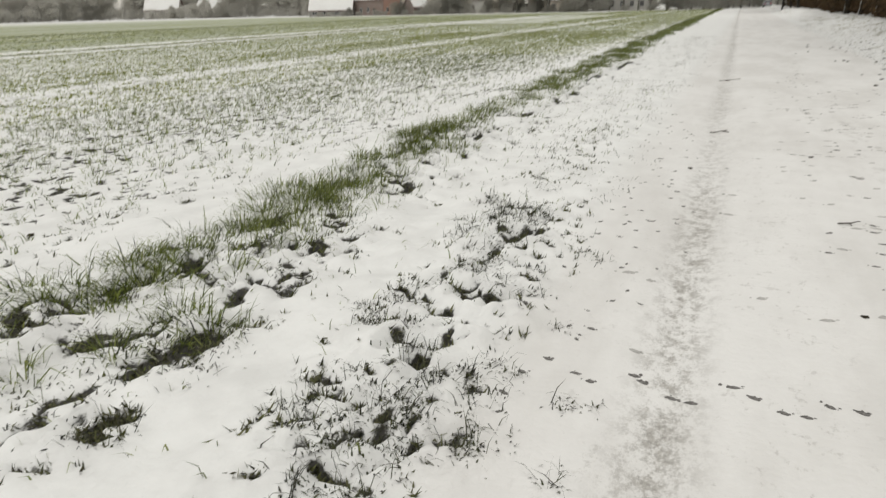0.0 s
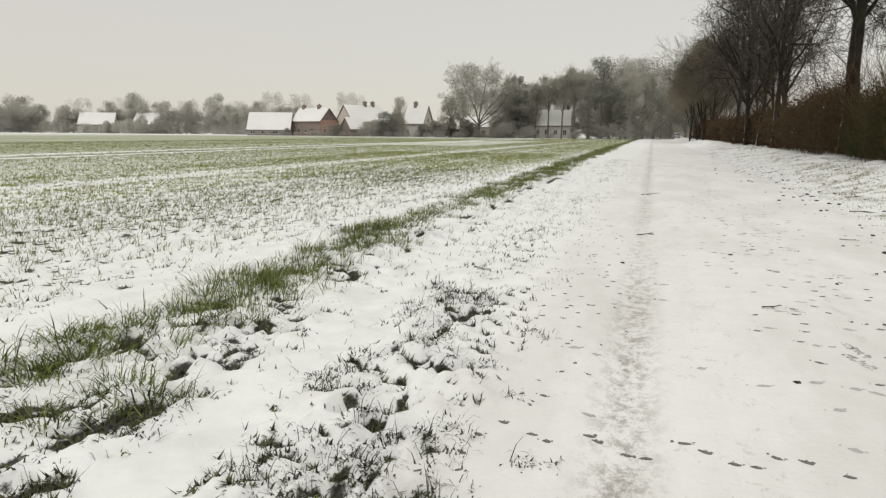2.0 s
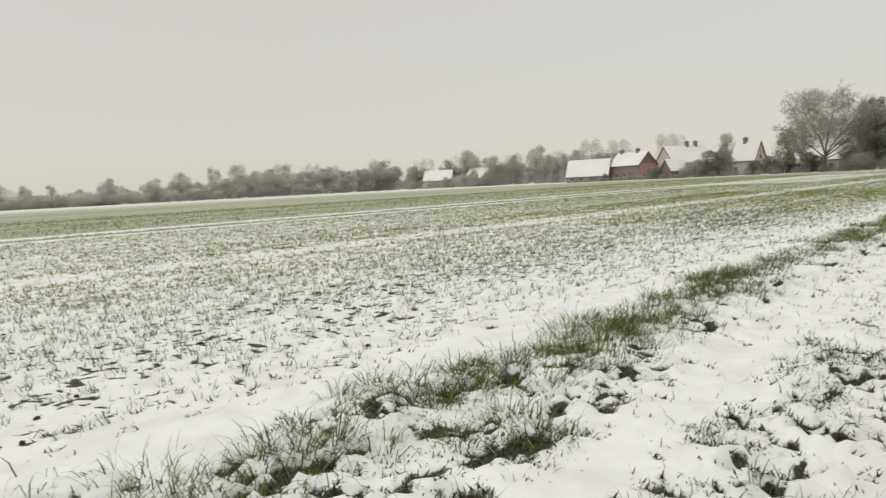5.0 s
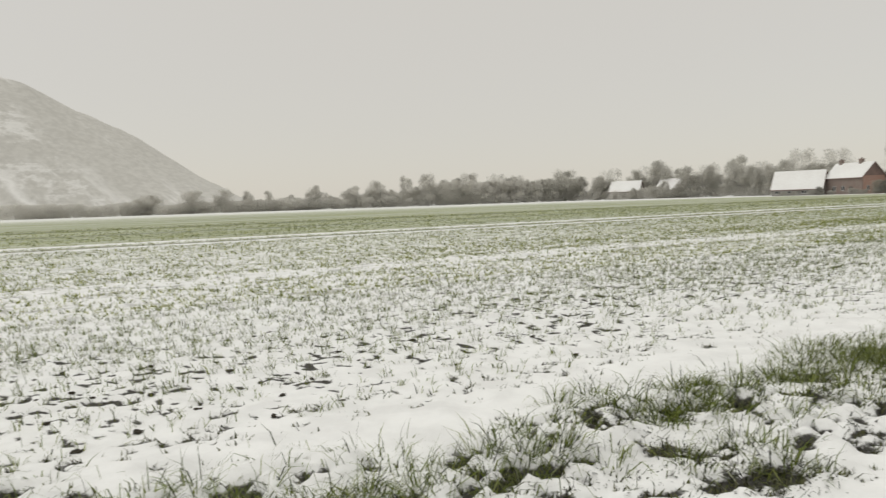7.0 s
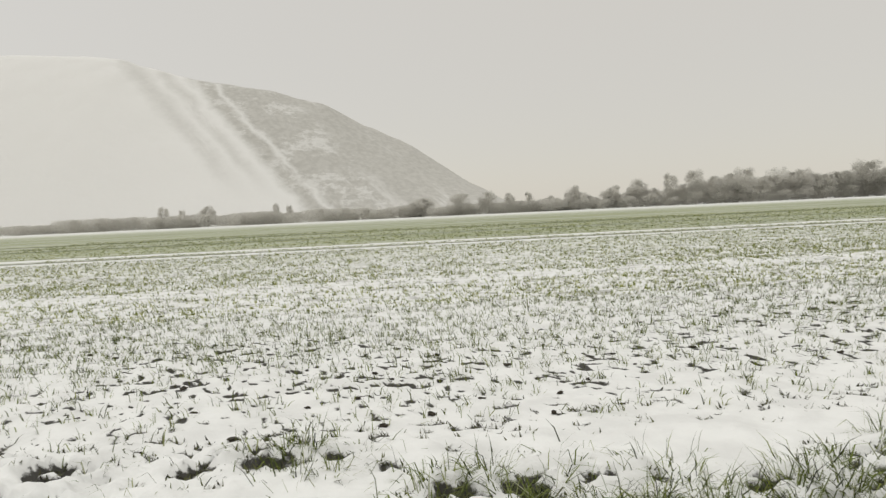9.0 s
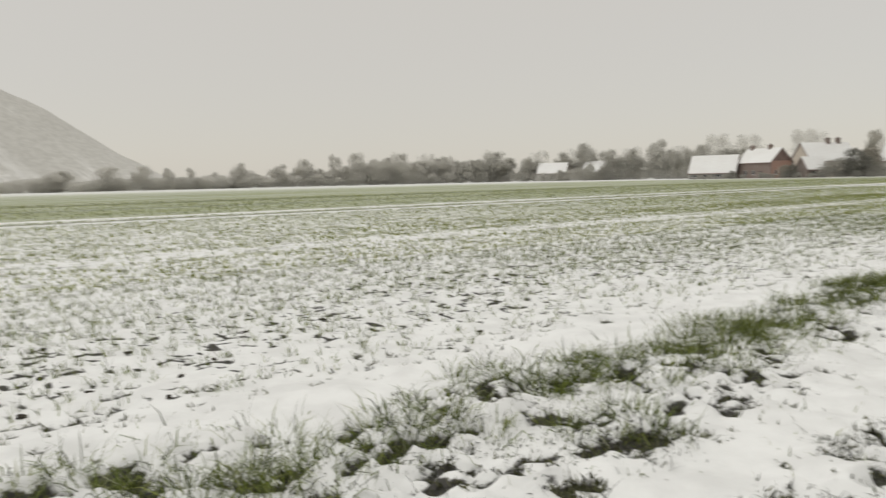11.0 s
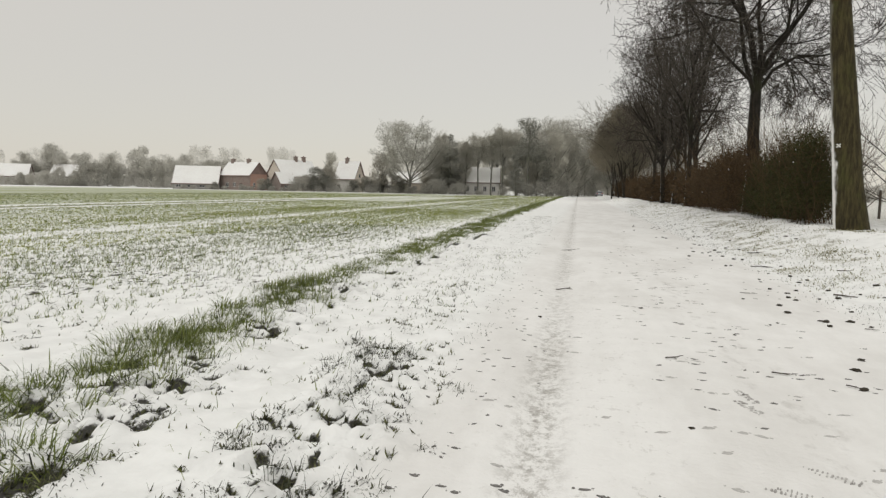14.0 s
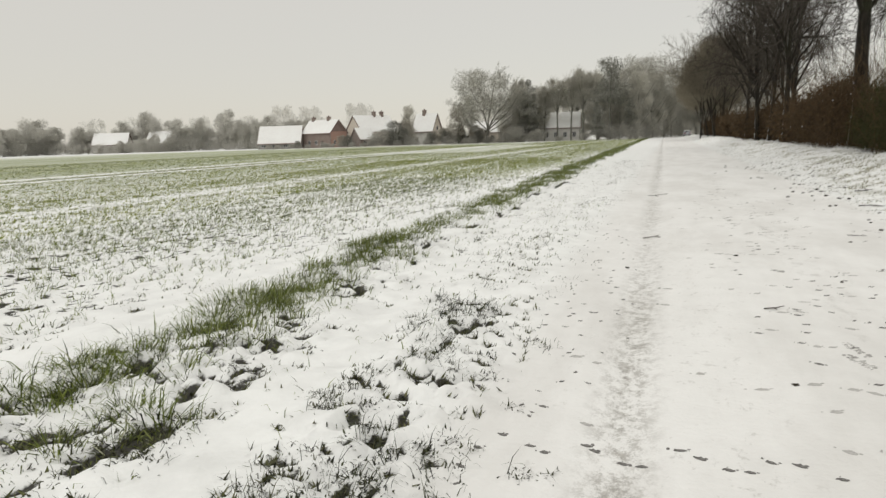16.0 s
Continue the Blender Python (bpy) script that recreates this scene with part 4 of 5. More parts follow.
# ---- hedge of shrubs beside the track ----
def leaf_cloud(rng, blobs, count, size):
    """Small folded leaves scattered through uneven lumps (x, y, z, rx, ry, rz)."""
    verts, share = [], np.array([b[3] * b[4] * b[5] for b in blobs]) ** (2 / 3)
    for b, k in zip(blobs, np.round(count * share / share.sum()).astype(int)):
        v = rng.normal(0, 1, (k, 3))
        v /= np.linalg.norm(v, axis=1)[:, None]
        v *= (rng.uniform(0.2, 1, k) ** 0.5)[:, None] * (0.75 + 0.5 * rng.random(k))[:, None]
        verts.append(v * b[3:] + b[:3])
    c = np.concatenate(verts)
    c = c[c[:, 2] > 0.05]
    n = len(c)
    a = rng.normal(0, 1, (n, 3))
    a /= np.linalg.norm(a, axis=1)[:, None]
    b = np.cross(a, rng.normal(0, 1, (n, 3)))
    b /= np.linalg.norm(b, axis=1)[:, None]
    s = size * rng.uniform(0.6, 1.4, n)[:, None]
    verts = np.stack([c - a * s, c + b * s * 0.45, c + a * s, c - b * s * 0.45], 1).reshape(-1, 3)
    k = np.arange(n)[:, None] * 4
    return verts, np.concatenate([k + [0, 1, 2], k + [0, 2, 3]], 1).reshape(-1, 3)


def shrub(name, m, seed, size, leaves, leaf, leaf_mat, label, twigs=60, over=0.5, group="", twig_mat=None, category="shrub", flecks=0):
    rng = np.random.default_rng(seed)
    wx, wy, wz = size
    ob = empty(name, m, label, category, group)
    blobs = []
    for _ in range(22):
        bx, by = rng.uniform(-0.7, 0.7) * wx / 2, rng.uniform(-0.95, 0.95) * wy / 2
        top = wz * rng.uniform(0.45, 1.0) * (1 - 0.3 * abs(bx) / (wx * 0.35))
        bz = top * rng.uniform(0.35, 0.8)
        r = rng.uniform(0.16, 0.36)
        blobs.append((bx, by, bz, r * wx * 0.8, r * wy * 0.55, top - bz))
    blobs.append((0, 0, wz * 0.22, wx * 0.42, wy * 0.46, wz * 0.26))
    blobs = [np.array(b) for b in blobs]
    tagged(link_arrays("foliage", *leaf_cloud(rng, blobs, leaves, leaf), leaf_mat, ob), "dense small leaves and shoots")
    polys = []
    for _ in range(twigs):
        p = (rng.uniform(-0.35, 0.35) * wx, rng.uniform(-0.42, 0.42) * wy, -0.1)
        d = np.array([rng.normal(0, 0.25), rng.normal(0, 0.25), 1.0])
        length = wz * rng.uniform(0.8, 1.0 + over)
        pts = wander(rng, p, d / np.linalg.norm(d), length, 6, 0.2, 0.03)
        r = rng.uniform(0.005, 0.012)
        polys.append((pts, np.linspace(r, 0.003, 7), 4))
        for _ in range(3):
            s = rng.integers(2, 5)
            polys.append((wander(rng, pts[s], turned(rng, d / np.linalg.norm(d), 0.6), length * 0.3, 3, 0.15, 0.03), np.linspace(0.005, 0.003, 4), 3))
    tagged(link_arrays("bare_wood", *tubes(polys), twig_mat or MAT_BEECH, ob), "thin bare shoots")
    for _ in range(flecks):
        bm = bmesh.new()
        bmesh.ops.create_icosphere(bm, subdivisions=1, radius=1.0)
        fx = -wx * rng.uniform(0.36, 0.47)
        bmesh.ops.transform(bm, verts=bm.verts, matrix=Matrix.Translation((fx, rng.uniform(-0.45, 0.45) * wy, wz * rng.uniform(0.3, 0.85))) @ Matrix.Rotation(rng.uniform(0, 3), 4, "X")
                            @ Matrix.Diagonal((0.012, rng.uniform(0.015, 0.04), rng.uniform(0.006, 0.014), 1)))
        part("snow_clump", bm, MAT_SNOW, ob)
    return ob


HEDGE = "hedge shrubs beside the track"
shrub("shrub", on(6.75, 21.5), 41, (2.0, 4.2, 3.4), 62000, 0.030, MAT_YEW, "dense dark evergreen shrub beside the snowy bank", 130, 0.25, HEDGE, flecks=3)
shrub("shrub", on(7.3, 25.2), 42, (2.6, 5.4, 3.3), 60000, 0.033, MAT_YEW, "dense dark evergreen shrub beside the snowy bank", 130, 0.25, HEDGE, flecks=3)
beech = shrub("shrub", on(7.0, 30.5), 43, (2.8, 6.0, 3.6), 42000, 0.036, MAT_BEECH, "brown shrub keeping its withered leaves", 130, 0.4, HEDGE, flecks=3)
beech2 = shrub("shrub", on(7.3, 36.5), 44, (2.8, 6.4, 2.7), 26000, 0.042, MAT_BEECH, "brown shrub keeping its withered leaves", 130, 0.4, HEDGE, flecks=3)
beech = shrub("shrub", on(7.6, 43.0), 45, (2.8, 6.0, 3.3), 5200, 0.115, MAT_BEECH, "brown shrub keeping its withered leaves", 70, 0.4, HEDGE)
beech2 = shrub("shrub", on(7.9, 49.5), 46, (2.8, 6.4, 3.4), 5200, 0.115, MAT_BEECH, "brown shrub keeping its withered leaves", 70, 0.4, HEDGE)
for k, x, y, rz, s in ((0, 7.8, 56.0, 190, 1.0), (1, 7.7, 63.0, 170, 0.95), (0, 7.8, 70.0, 0, 1.05), (1, 8.2, 78.0, 180, 1.0),
                    (0, 8.4, 87.0, 15, 1.1), (1, 8.4, 96.0, 0, 1.1), (0, 8.3, 106.0, 175, 1.15), (1, 8.2, 118.0, 5, 1.2), (0, 8.2, 132.0, 0, 1.3)):
    copy_thing((beech, beech2)[k], on(x, y, 0, rz, s))
PLAN_BUSH = [(0, 0, 0, 0, 0), (8, 0.55, 0.5, 0.10, 0.04), (5, 0.6, 0.5, 0.14, 0.03)]
SHOOTS = ((0.3, (-0.9, 0.1, 0.25), 2.1, 0.016), (0.45, (-0.85, -0.2, 0.45), 2.4, 0.018), (0.6, (-0.75, 0.3, 0.6), 2.2, 0.016), (0.7, (-0.6, -0.1, 0.8), 2.6, 0.018), (0.8, (-0.35, 0.3, 1.0), 2.6, 0.018),
          (0.9, (0.2, -0.3, 1.0), 2.6, 0.018), (0.5, (0.7, 0.3, 0.6), 2.2, 0.016), (0.99, (-0.1, 0.1, 1.0), 2.8, 0.018), (0.65, (0.3, 0.8, 0.6), 2.2, 0.016), (0.4, (-0.95, 0.0, 0.1), 1.7, 0.014))
tree("tree", on(8.35, 18.3), 47, 1.9, 0.05, PLAN_BUSH, "thin leafless young tree with spreading shoots behind the thick trunk", MAT_BARK, MAT_TWIG, (0, 0, 1), 0.004, ROW, limbs=SHOOTS)


def fence_post(m):
    """A round weathered post with a sharpened, snow-capped top."""
    ob = empty("fence_post", m, "weathered grey wooden fence post beside the bank", "post", "fence posts beyond the bank")
    rings = ((-0.3, 0.05), (0.6, 0.048), (1.05, 0.046), (1.13, 0.025))
    pts, rad = [(0.01 * math.sin(k * 2.0), 0, z) for k, (z, r) in enumerate(rings)], [r for z, r in rings]
    link_arrays("post", *tubes([(pts, rad, 9)]), MAT_STICK, ob)
    bm = bmesh.new()
    bmesh.ops.create_icosphere(bm, subdivisions=2, radius=1.0, matrix=Matrix.Translation((0, 0, 1.13)) @ Matrix.Diagonal((0.05, 0.05, 0.03, 1)))
    part("snow_cap", bm, MAT_SNOW, ob, "small cap of snow", True)
    return ob


post = fence_post(on(9.6, 21.5))
for x, y in ((10.4, 24.5), (11.2, 27.5)):
    copy_thing(post, on(x, y))


# ---- village houses ----
def roof_bm(length, depth, eave, ridge, over=0.35, thick=0.2, lift=0.0):
    """A gabled roof shell, ridge along x."""
    bm = bmesh.new()
    a, h = length / 2 + over, depth / 2 + over
    drop = (ridge - eave) * over / (depth / 2)
    prof = [(-h, eave - drop), (0, ridge), (h, eave - drop)]
    rows = []
    for x in (-a, a):
        rows.append([bm.verts.new((x, y, z + lift)) for y, z in prof] + [bm.verts.new((x, y, z + lift + thick)) for y, z in reversed(prof)])
    n = 6
    for i in range(n):
        bm.faces.new((rows[0][i], rows[0][(i + 1) % n], rows[1][(i + 1) % n], rows[1][i]))
    for r in (rows[0], rows[1][::-1]):
        bm.faces.new((r[0], r[5], r[4], r[1])), bm.faces.new((r[1], r[4], r[3], r[2]))
    bmesh.ops.recalc_face_normals(bm, faces=bm.faces)
    return bm


def window(parent, x, y, z, w, h, face):
    """A framed window on the wall that faces -y (face 0) or +x (face 1)."""
    def span(lo, hi, u0, u1, z0, z1):
        return box((u0, lo, z0), (u1, hi, z1)) if face == 0 else box((-hi, u0, z0), (-lo, u1, z1))
    off = y if face == 0 else -x
    c = x if face == 0 else y
    f = part("window", span(off - 0.05, off + 0.05, c - w / 2, c + w / 2, z, z + h), MAT_FRAME, parent, "white painted frame")
    n = 2 if w > 0.8 else 1
    for k in range(n):
        u0, u1 = c - w / 2 + 0.08 + k * w / n, c - w / 2 + (k + 1) * w / n - 0.05
        part("pane", span(off - 0.062, off - 0.03, u0, u1, z + 0.08, z + h - 0.08), MAT_GLASS, f)
    part("sill", span(off - 0.16, off + 0.02, c - w / 2 - 0.08, c + w / 2 + 0.08, z - 0.08, z), MAT_FRAME, f)


def house(m, length, depth, eave, ridge, wall_mat, label, chimneys=(), front=(), gable=(), door=None, gable_mat=None, category="house", boards=0.0):
    ob = empty("house", m, label, category, "snow-roofed village houses")
    a, h, t = length / 2, depth / 2, 0.35
    for y0, y1 in ((-h, -h + t), (h - t, h)):
        part("wall", box((-a, y0, -0.6), (a, y1, eave)), wall_mat, ob)
    for s in (-1, 1):
        bm = bmesh.new()
        x0, x1 = (-a + 0.003, -a + t) if s < 0 else (a - t, a - 0.003)
        prof = [(-h + t, -0.6), (h - t, -0.6), (h - t, eave), (h - t, eave + (ridge - eave) * t / h), (0, ridge), (-h + t, eave + (ridge - eave) * t / h)]
        lo, hi = [bm.verts.new((x0, y, z)) for y, z in prof], [bm.verts.new((x1, y, z)) for y, z in prof]
        for i in range(6):
            bm.faces.new((lo[i], lo[(i + 1) % 6], hi[(i + 1) % 6], hi[i]))
        bm.faces.new(lo), bm.faces.new(hi)
        bmesh.ops.recalc_face_normals(bm, faces=bm.faces)
        part("gable", bm, gable_mat or wall_mat, ob)
    r = part("roof", roof_bm(length, depth, eave, ridge), MAT_TILE, ob, "dark tiles under the snow")
    part("snow_layer", roof_bm(length - 0.2, depth - 0.1, eave, ridge, 0.33, 0.14, 0.205), MAT_SNOW, r, "white snow on the roof")
    for cx, cy, top in chimneys:
        c = part("chimney", box((cx - 0.5, cy - 0.5, eave), (cx + 0.5, cy + 0.5, top), 0.02), MAT_DARKBRICK, ob, "brick chimney")
        part("cap", box((cx - 0.6, cy - 0.6, top), (cx + 0.6, cy + 0.6, top + 0.22), 0.02), MAT_DARKBRICK, c)
        part("pot", box((cx - 0.17, cy - 0.17, top + 0.22), (cx + 0.17, cy + 0.17, top + 0.55), 0.04), MAT_TILE, c)
    for x, z, w, hh in front:
        window(ob, x, -h, z, w, hh, 0)
    for y, z, w, hh in gable:
        window(ob, a, y, z, w, hh, 1)
    if boards:
        k = (ridge - boards) / (ridge - eave) * h - 0.05
        bm = bmesh.new()
        lo, hi = [[bm.verts.new((u, y, z)) for y, z in ((-k, boards), (k, boards), (0, ridge - 0.04))] for u in (a, a + 0.06)]
        for i in range(3):
            bm.faces.new((lo[i], lo[(i + 1) % 3], hi[(i + 1) % 3], hi[i]))
        bm.faces.new(lo), bm.faces.new(hi)
        bmesh.ops.recalc_face_normals(bm, faces=bm.faces)
        part("gable_boards", bm, MAT_TILE, ob, "dark weathered boards in the gable")
    if door is not None:
        d = part("door", box((door - 0.55, -h - 0.06, 0), (door + 0.55, -h + 0.04, 2.1), 0.01), MAT_DOOR, ob, "dark wooden door")
        part("handle", box((door + 0.36, -h - 0.12, 1.0), (door + 0.46, -h - 0.065, 1.06), 0.01), MAT_FRAME, d)
    return ob


def out(x, y, rz=0.0):
    return pose(x, y, 0, 0, 0, rz)


house(out(-118.6, 187, 20), 13.4, 9, 1.9, 7.0, MAT_DARKWALL, "low grey barn under a wide snow-covered roof", (), [(-5, 0.6, 1.4, 0.8), (-1.5, 0.6, 1.4, 0.8), (2, 0.6, 1.4, 0.8)], (), 5.5, None, "barn")
# front wall darker than the gable: its shade is put into the brick colour
house(out(-105.0, 190.7, -15), 12.4, 8.0, 4.6, 8.5, MAT_DARKBRICK, "red brick house with a steep gable and two chimneys", [(-4.4, 0, 9.5), (2.2, 0, 9.5)],
      [(-3, 1.0, 1.1, 1.3), (0, 1.0, 1.1, 1.3)], [(-2, 1.0, 1.0, 1.3), (2, 1.0, 1.0, 1.3)], 2.6, MAT_BRICK, boards=5.0)
house(out(-92.0, 199, 62), 14.5, 9.0, 4.6, 9.6, MAT_CREAM, "cream house with a long snowy roof and two chimneys", [(1.0, 0, 10.9), (4.2, 0, 10.9)],
      [(-4, 1, 1.1, 1.4), (0, 1, 1.1, 1.4), (4, 1, 1.1, 1.4)], [(0, 4.2, 1.0, 1.2)])
house(out(-88.5, 184.5, 62), 5.5, 5, 2.3, 5.4, MAT_DARKBRICK, "small brown brick annexe with a snowy roof", (), [(-1, 0.8, 1.0, 1.0)], [(0, 0.9, 1.2, 1.1)])
house(out(-71.4, 195.6, -8), 7.0, 6.6, 4.2, 9.3, MAT_GREYWALL, "gabled house with a steep snowy roof", [(-0.8, 0, 10.4)], [(-2, 1, 1.1, 1.3), (2, 1, 1.1, 1.3)],
      [(-1.8, 1.0, 1.0, 1.3), (1.8, 1.0, 1.0, 1.3), (0, 4.4, 1.0, 1.2)], None, MAT_CREAM)
house(out(-55.5, 206, 20), 9, 8, 3.2, 6.6, MAT_CREAM, "cream cottage behind the trees", (), [(-2, 1, 1.1, 1.3), (2, 1, 1.1, 1.3)])
house(out(-31.0, 196, 6), 13.5, 9, 3.7, 7.9, MAT_GREYWALL, "long pale farmhouse with a row of windows", (), [(x, 1.0, 1.0, 1.5) for x in (-5.2, -2.6, 0, 2.6, 5.2)], (), None)
house(out(-46.5, 205, 8), 5, 5, 3.6, 6.4, MAT_CREAM, "white shed among the trees", (), [(0, 1, 1, 1)])
house(out(-213, 211, 30), 13, 9, 3.4, 7.8, MAT_GREYWALL, "distant farmhouse with a snowy roof among trees", (), [(-4, 1, 1.2, 1.3), (0, 1, 1.2, 1.3), (4, 1, 1.2, 1.3)])
house(out(-196, 220, 12), 10, 9, 3.6, 8.0, MAT_GREYWALL, "distant farmhouse with a snowy roof among trees", (), [(-3, 1, 1.2, 1.3), (3, 1, 1.2, 1.3)])

# ---- trees of the village and the far belt ----
WOOD, BELT = "trees around the village", "hazy trees along the field's far edge"
PLAN_SLIM = [(11, 0.6, 0.42, 0.02, 0.0), (6, 0.6, 0.6, 0.12, 0.08), (5, 0.7, 0.6, 0.18, 0.04), (4, 0.8, 0.6, 0.2, 0.02)]
FAN = ((0.75, (-0.95, 0.1, 0.5), 5.5, 0.13), (0.85, (-0.66, -0.2, 0.8), 9.0, 0.18), (0.95, (-0.38, 0.2, 1.0), 12.5, 0.22), (0.99, (0.05, -0.1, 1.0), 12.0, 0.22), (0.95, (0.45, 0.2, 0.95), 12.5, 0.2),
       (0.88, (0.8, -0.1, 0.7), 11.0, 0.18), (0.78, (0.95, 0.1, 0.4), 9.0, 0.15), (0.9, (-0.1, -0.8, 0.7), 9.5, 0.16), (0.92, (0.1, 0.8, 0.7), 9.5, 0.16))
PLAN_FAN = [(0, 0, 0, 0, 0), (9, 0.6, 0.5, 0.09, 0.02), (7, 0.7, 0.55, 0.16, 0.01), (4, 0.8, 0.55, 0.2, 0.0)]
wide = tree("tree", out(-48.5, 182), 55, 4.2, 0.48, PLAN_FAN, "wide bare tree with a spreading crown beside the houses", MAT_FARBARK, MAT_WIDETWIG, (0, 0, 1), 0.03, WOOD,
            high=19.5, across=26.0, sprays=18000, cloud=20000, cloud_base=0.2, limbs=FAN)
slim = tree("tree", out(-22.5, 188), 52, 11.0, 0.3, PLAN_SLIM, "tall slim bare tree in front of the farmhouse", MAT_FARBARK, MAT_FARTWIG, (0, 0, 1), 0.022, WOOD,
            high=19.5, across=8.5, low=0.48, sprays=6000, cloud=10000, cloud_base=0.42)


def soft_tree(m, seed, high, across, label, group, wood_mat, twig_mat, sprays=2600, base=-0.05, size=0.75, half=0.13):
    """A far tree: stem, a few limbs and a rounded crown of fine twig sprays down to the undergrowth."""
    rng = np.random.default_rng(seed)
    ob = empty("tree", m, label, "tree", group)
    polys = [(wander(rng, (0, 0, -0.2), (0, 0, 1), high * 0.7, 5, 0.03, 0.0), np.linspace(0.25, 0.08, 6), 6)]
    for _ in range(9):
        p = polys[0][0][rng.integers(1, 4)]
        polys.append((wander(rng, p, turned(rng, np.array([0, 0, 1.0]), 0.7), high * 0.45, 4, 0.1, 0.03), np.linspace(0.12, 0.03, 5), 4))
    tagged(link_arrays("trunk", *tubes(polys), wood_mat, ob), "stem and limbs")
    verts = crown_sprays(rng, high, across, sprays, base, size, half)
    n = len(verts) // 3
    tagged(link_arrays("crown", verts, np.arange(3 * n).reshape(-1, 3), twig_mat, ob), "fine twigs paled with painted haze")
    return ob


def pine(name, m, seed, high, crown, label, group, mat, flat=False):
    rng = np.random.default_rng(seed)
    ob = empty(name, m, label, "tree", group)
    tagged(link_arrays("trunk", *tubes([(wander(rng, (0, 0, -0.2), (0, 0, 1), high * 0.9, 6, 0.02, 0.0), np.linspace(0.38, 0.12, 7), 8)]), MAT_FARBARK, ob), "straight trunk")
    blobs = []
    for k in range(16):
        f = k / 15
        z = high * ((0.5 + 0.48 * f) if flat else (0.12 + 0.84 * f))
        r = crown * ((0.75 + 0.3 * math.sin(f * 7)) if flat else (1.0 - 0.72 * f)) * rng.uniform(0.5, 0.75)
        a = k * 2.4
        blobs.append(np.array((math.cos(a) * r * 0.8, math.sin(a) * r * 0.8, z, r, r, high * 0.055)))
    tagged(link_arrays("crown", *leaf_cloud(rng, blobs, 9000, 0.17), mat, ob), "needles greyed with painted haze")
    return ob


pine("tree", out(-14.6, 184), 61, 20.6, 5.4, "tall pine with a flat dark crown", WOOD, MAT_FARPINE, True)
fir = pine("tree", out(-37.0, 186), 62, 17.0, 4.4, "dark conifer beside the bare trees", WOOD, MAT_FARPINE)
for x, y, rz, s in ((-39.5, 190, 60, 0.72), (-17.5, 178, 10, 0.6), (-9.5, 182, 150, 0.62)):
    copy_thing(fir, out(x, y, rz) @ Matrix.Scale(s, 4))
for src, x, y, rz, s in ((slim, -33.5, 190, 40, 0.8), (slim, -26.0, 205, 160, 0.95), (slim, -29.8, 190, 300, 0.9), (slim, -25.8, 189, 80, 0.92), (slim, -19.0, 196, 250, 0.98), (slim, -41.5, 192, 90, 0.92),
                         (wide, -9.0, 205, 200, 1.16), (slim, -4.0, 196, 300, 0.95),
                         (wide, 10.0, 205, 10, 1.05), (slim, 14.0, 190, 60, 1.0), (wide, 20.0, 215, 250, 1.1), 
                         (wide, 4.0, 235, 170, 0.85), (slim, 1.0, 222, 200, 0.75), (slim, 26.0, 196, 0, 1.0)):
    copy_thing(src, out(x, y, rz) @ Matrix.Scale(s, 4))
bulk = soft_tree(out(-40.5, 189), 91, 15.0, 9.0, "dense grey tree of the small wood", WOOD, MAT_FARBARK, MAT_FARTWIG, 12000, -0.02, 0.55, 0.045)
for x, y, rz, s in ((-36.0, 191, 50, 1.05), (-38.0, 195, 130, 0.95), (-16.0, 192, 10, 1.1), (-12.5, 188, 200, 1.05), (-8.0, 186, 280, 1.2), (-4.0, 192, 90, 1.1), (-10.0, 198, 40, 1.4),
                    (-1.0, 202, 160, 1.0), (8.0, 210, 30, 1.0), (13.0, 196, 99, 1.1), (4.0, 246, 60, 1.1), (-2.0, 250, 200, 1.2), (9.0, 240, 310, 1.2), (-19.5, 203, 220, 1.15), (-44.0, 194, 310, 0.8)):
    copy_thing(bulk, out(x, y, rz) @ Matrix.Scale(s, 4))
scrub = soft_tree(out(-40, 178), 71, 4.2, 9.5, "low bushes at the edge of the field, greyed as painted haze", "bushes along the village edge", MAT_FARBUSH, MAT_FARBUSH, 4500, 0.0, 0.4, 0.045)
scrub.name, scrub["category"] = "shrub", "shrub"
for x, y, rz, s in ((-34, 180, 30, 0.8), (-28, 182, 80, 0.35), (-21, 181, 10, 0.5), (-15, 180, 200, 0.9), (-9, 180, 120, 1.0), (-4.5, 186, 60, 1.0), (-47, 181, 150, 0.5),
                    (-53, 183, 20, 0.55), (-60, 184, 100, 0.6), (-67, 184, 0, 0.5), (-73, 183, 220, 0.7), (-80.5, 181, 45, 1.15), (-3, 212, 0, 1.2), (4, 225, 90, 1.0), (11, 190, 20, 1.0), (-1.5, 236, 20, 1.6), (2.5, 240, 120, 1.8)):
    copy_thing(scrub, out(x, y, rz) @ Matrix.Scale(s, 4))
for x, y, s in ((-121, 206, 0.5), (-112, 208, 0.55), (-96, 212, 0.5), (-78, 206, 0.55), (-72.5, 204, 0.4), (-63, 204, 0.42), (-59.5, 207, 0.5), (-52, 210, 0.6), (-49, 202, 0.45), (-64.5, 188, 0.3), (-57, 187, 0.26)):
    copy_thing(bulk, out(x, y, x * 7) @ Matrix.Scale(s, 4))
HAZY = "tree at the far edge of the field, haze in its colour"
# two greys along the belt stand for thicker and thinner haze
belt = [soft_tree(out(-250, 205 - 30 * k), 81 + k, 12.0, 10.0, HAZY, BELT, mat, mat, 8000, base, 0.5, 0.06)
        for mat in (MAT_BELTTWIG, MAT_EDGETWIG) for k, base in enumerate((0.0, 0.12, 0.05))]
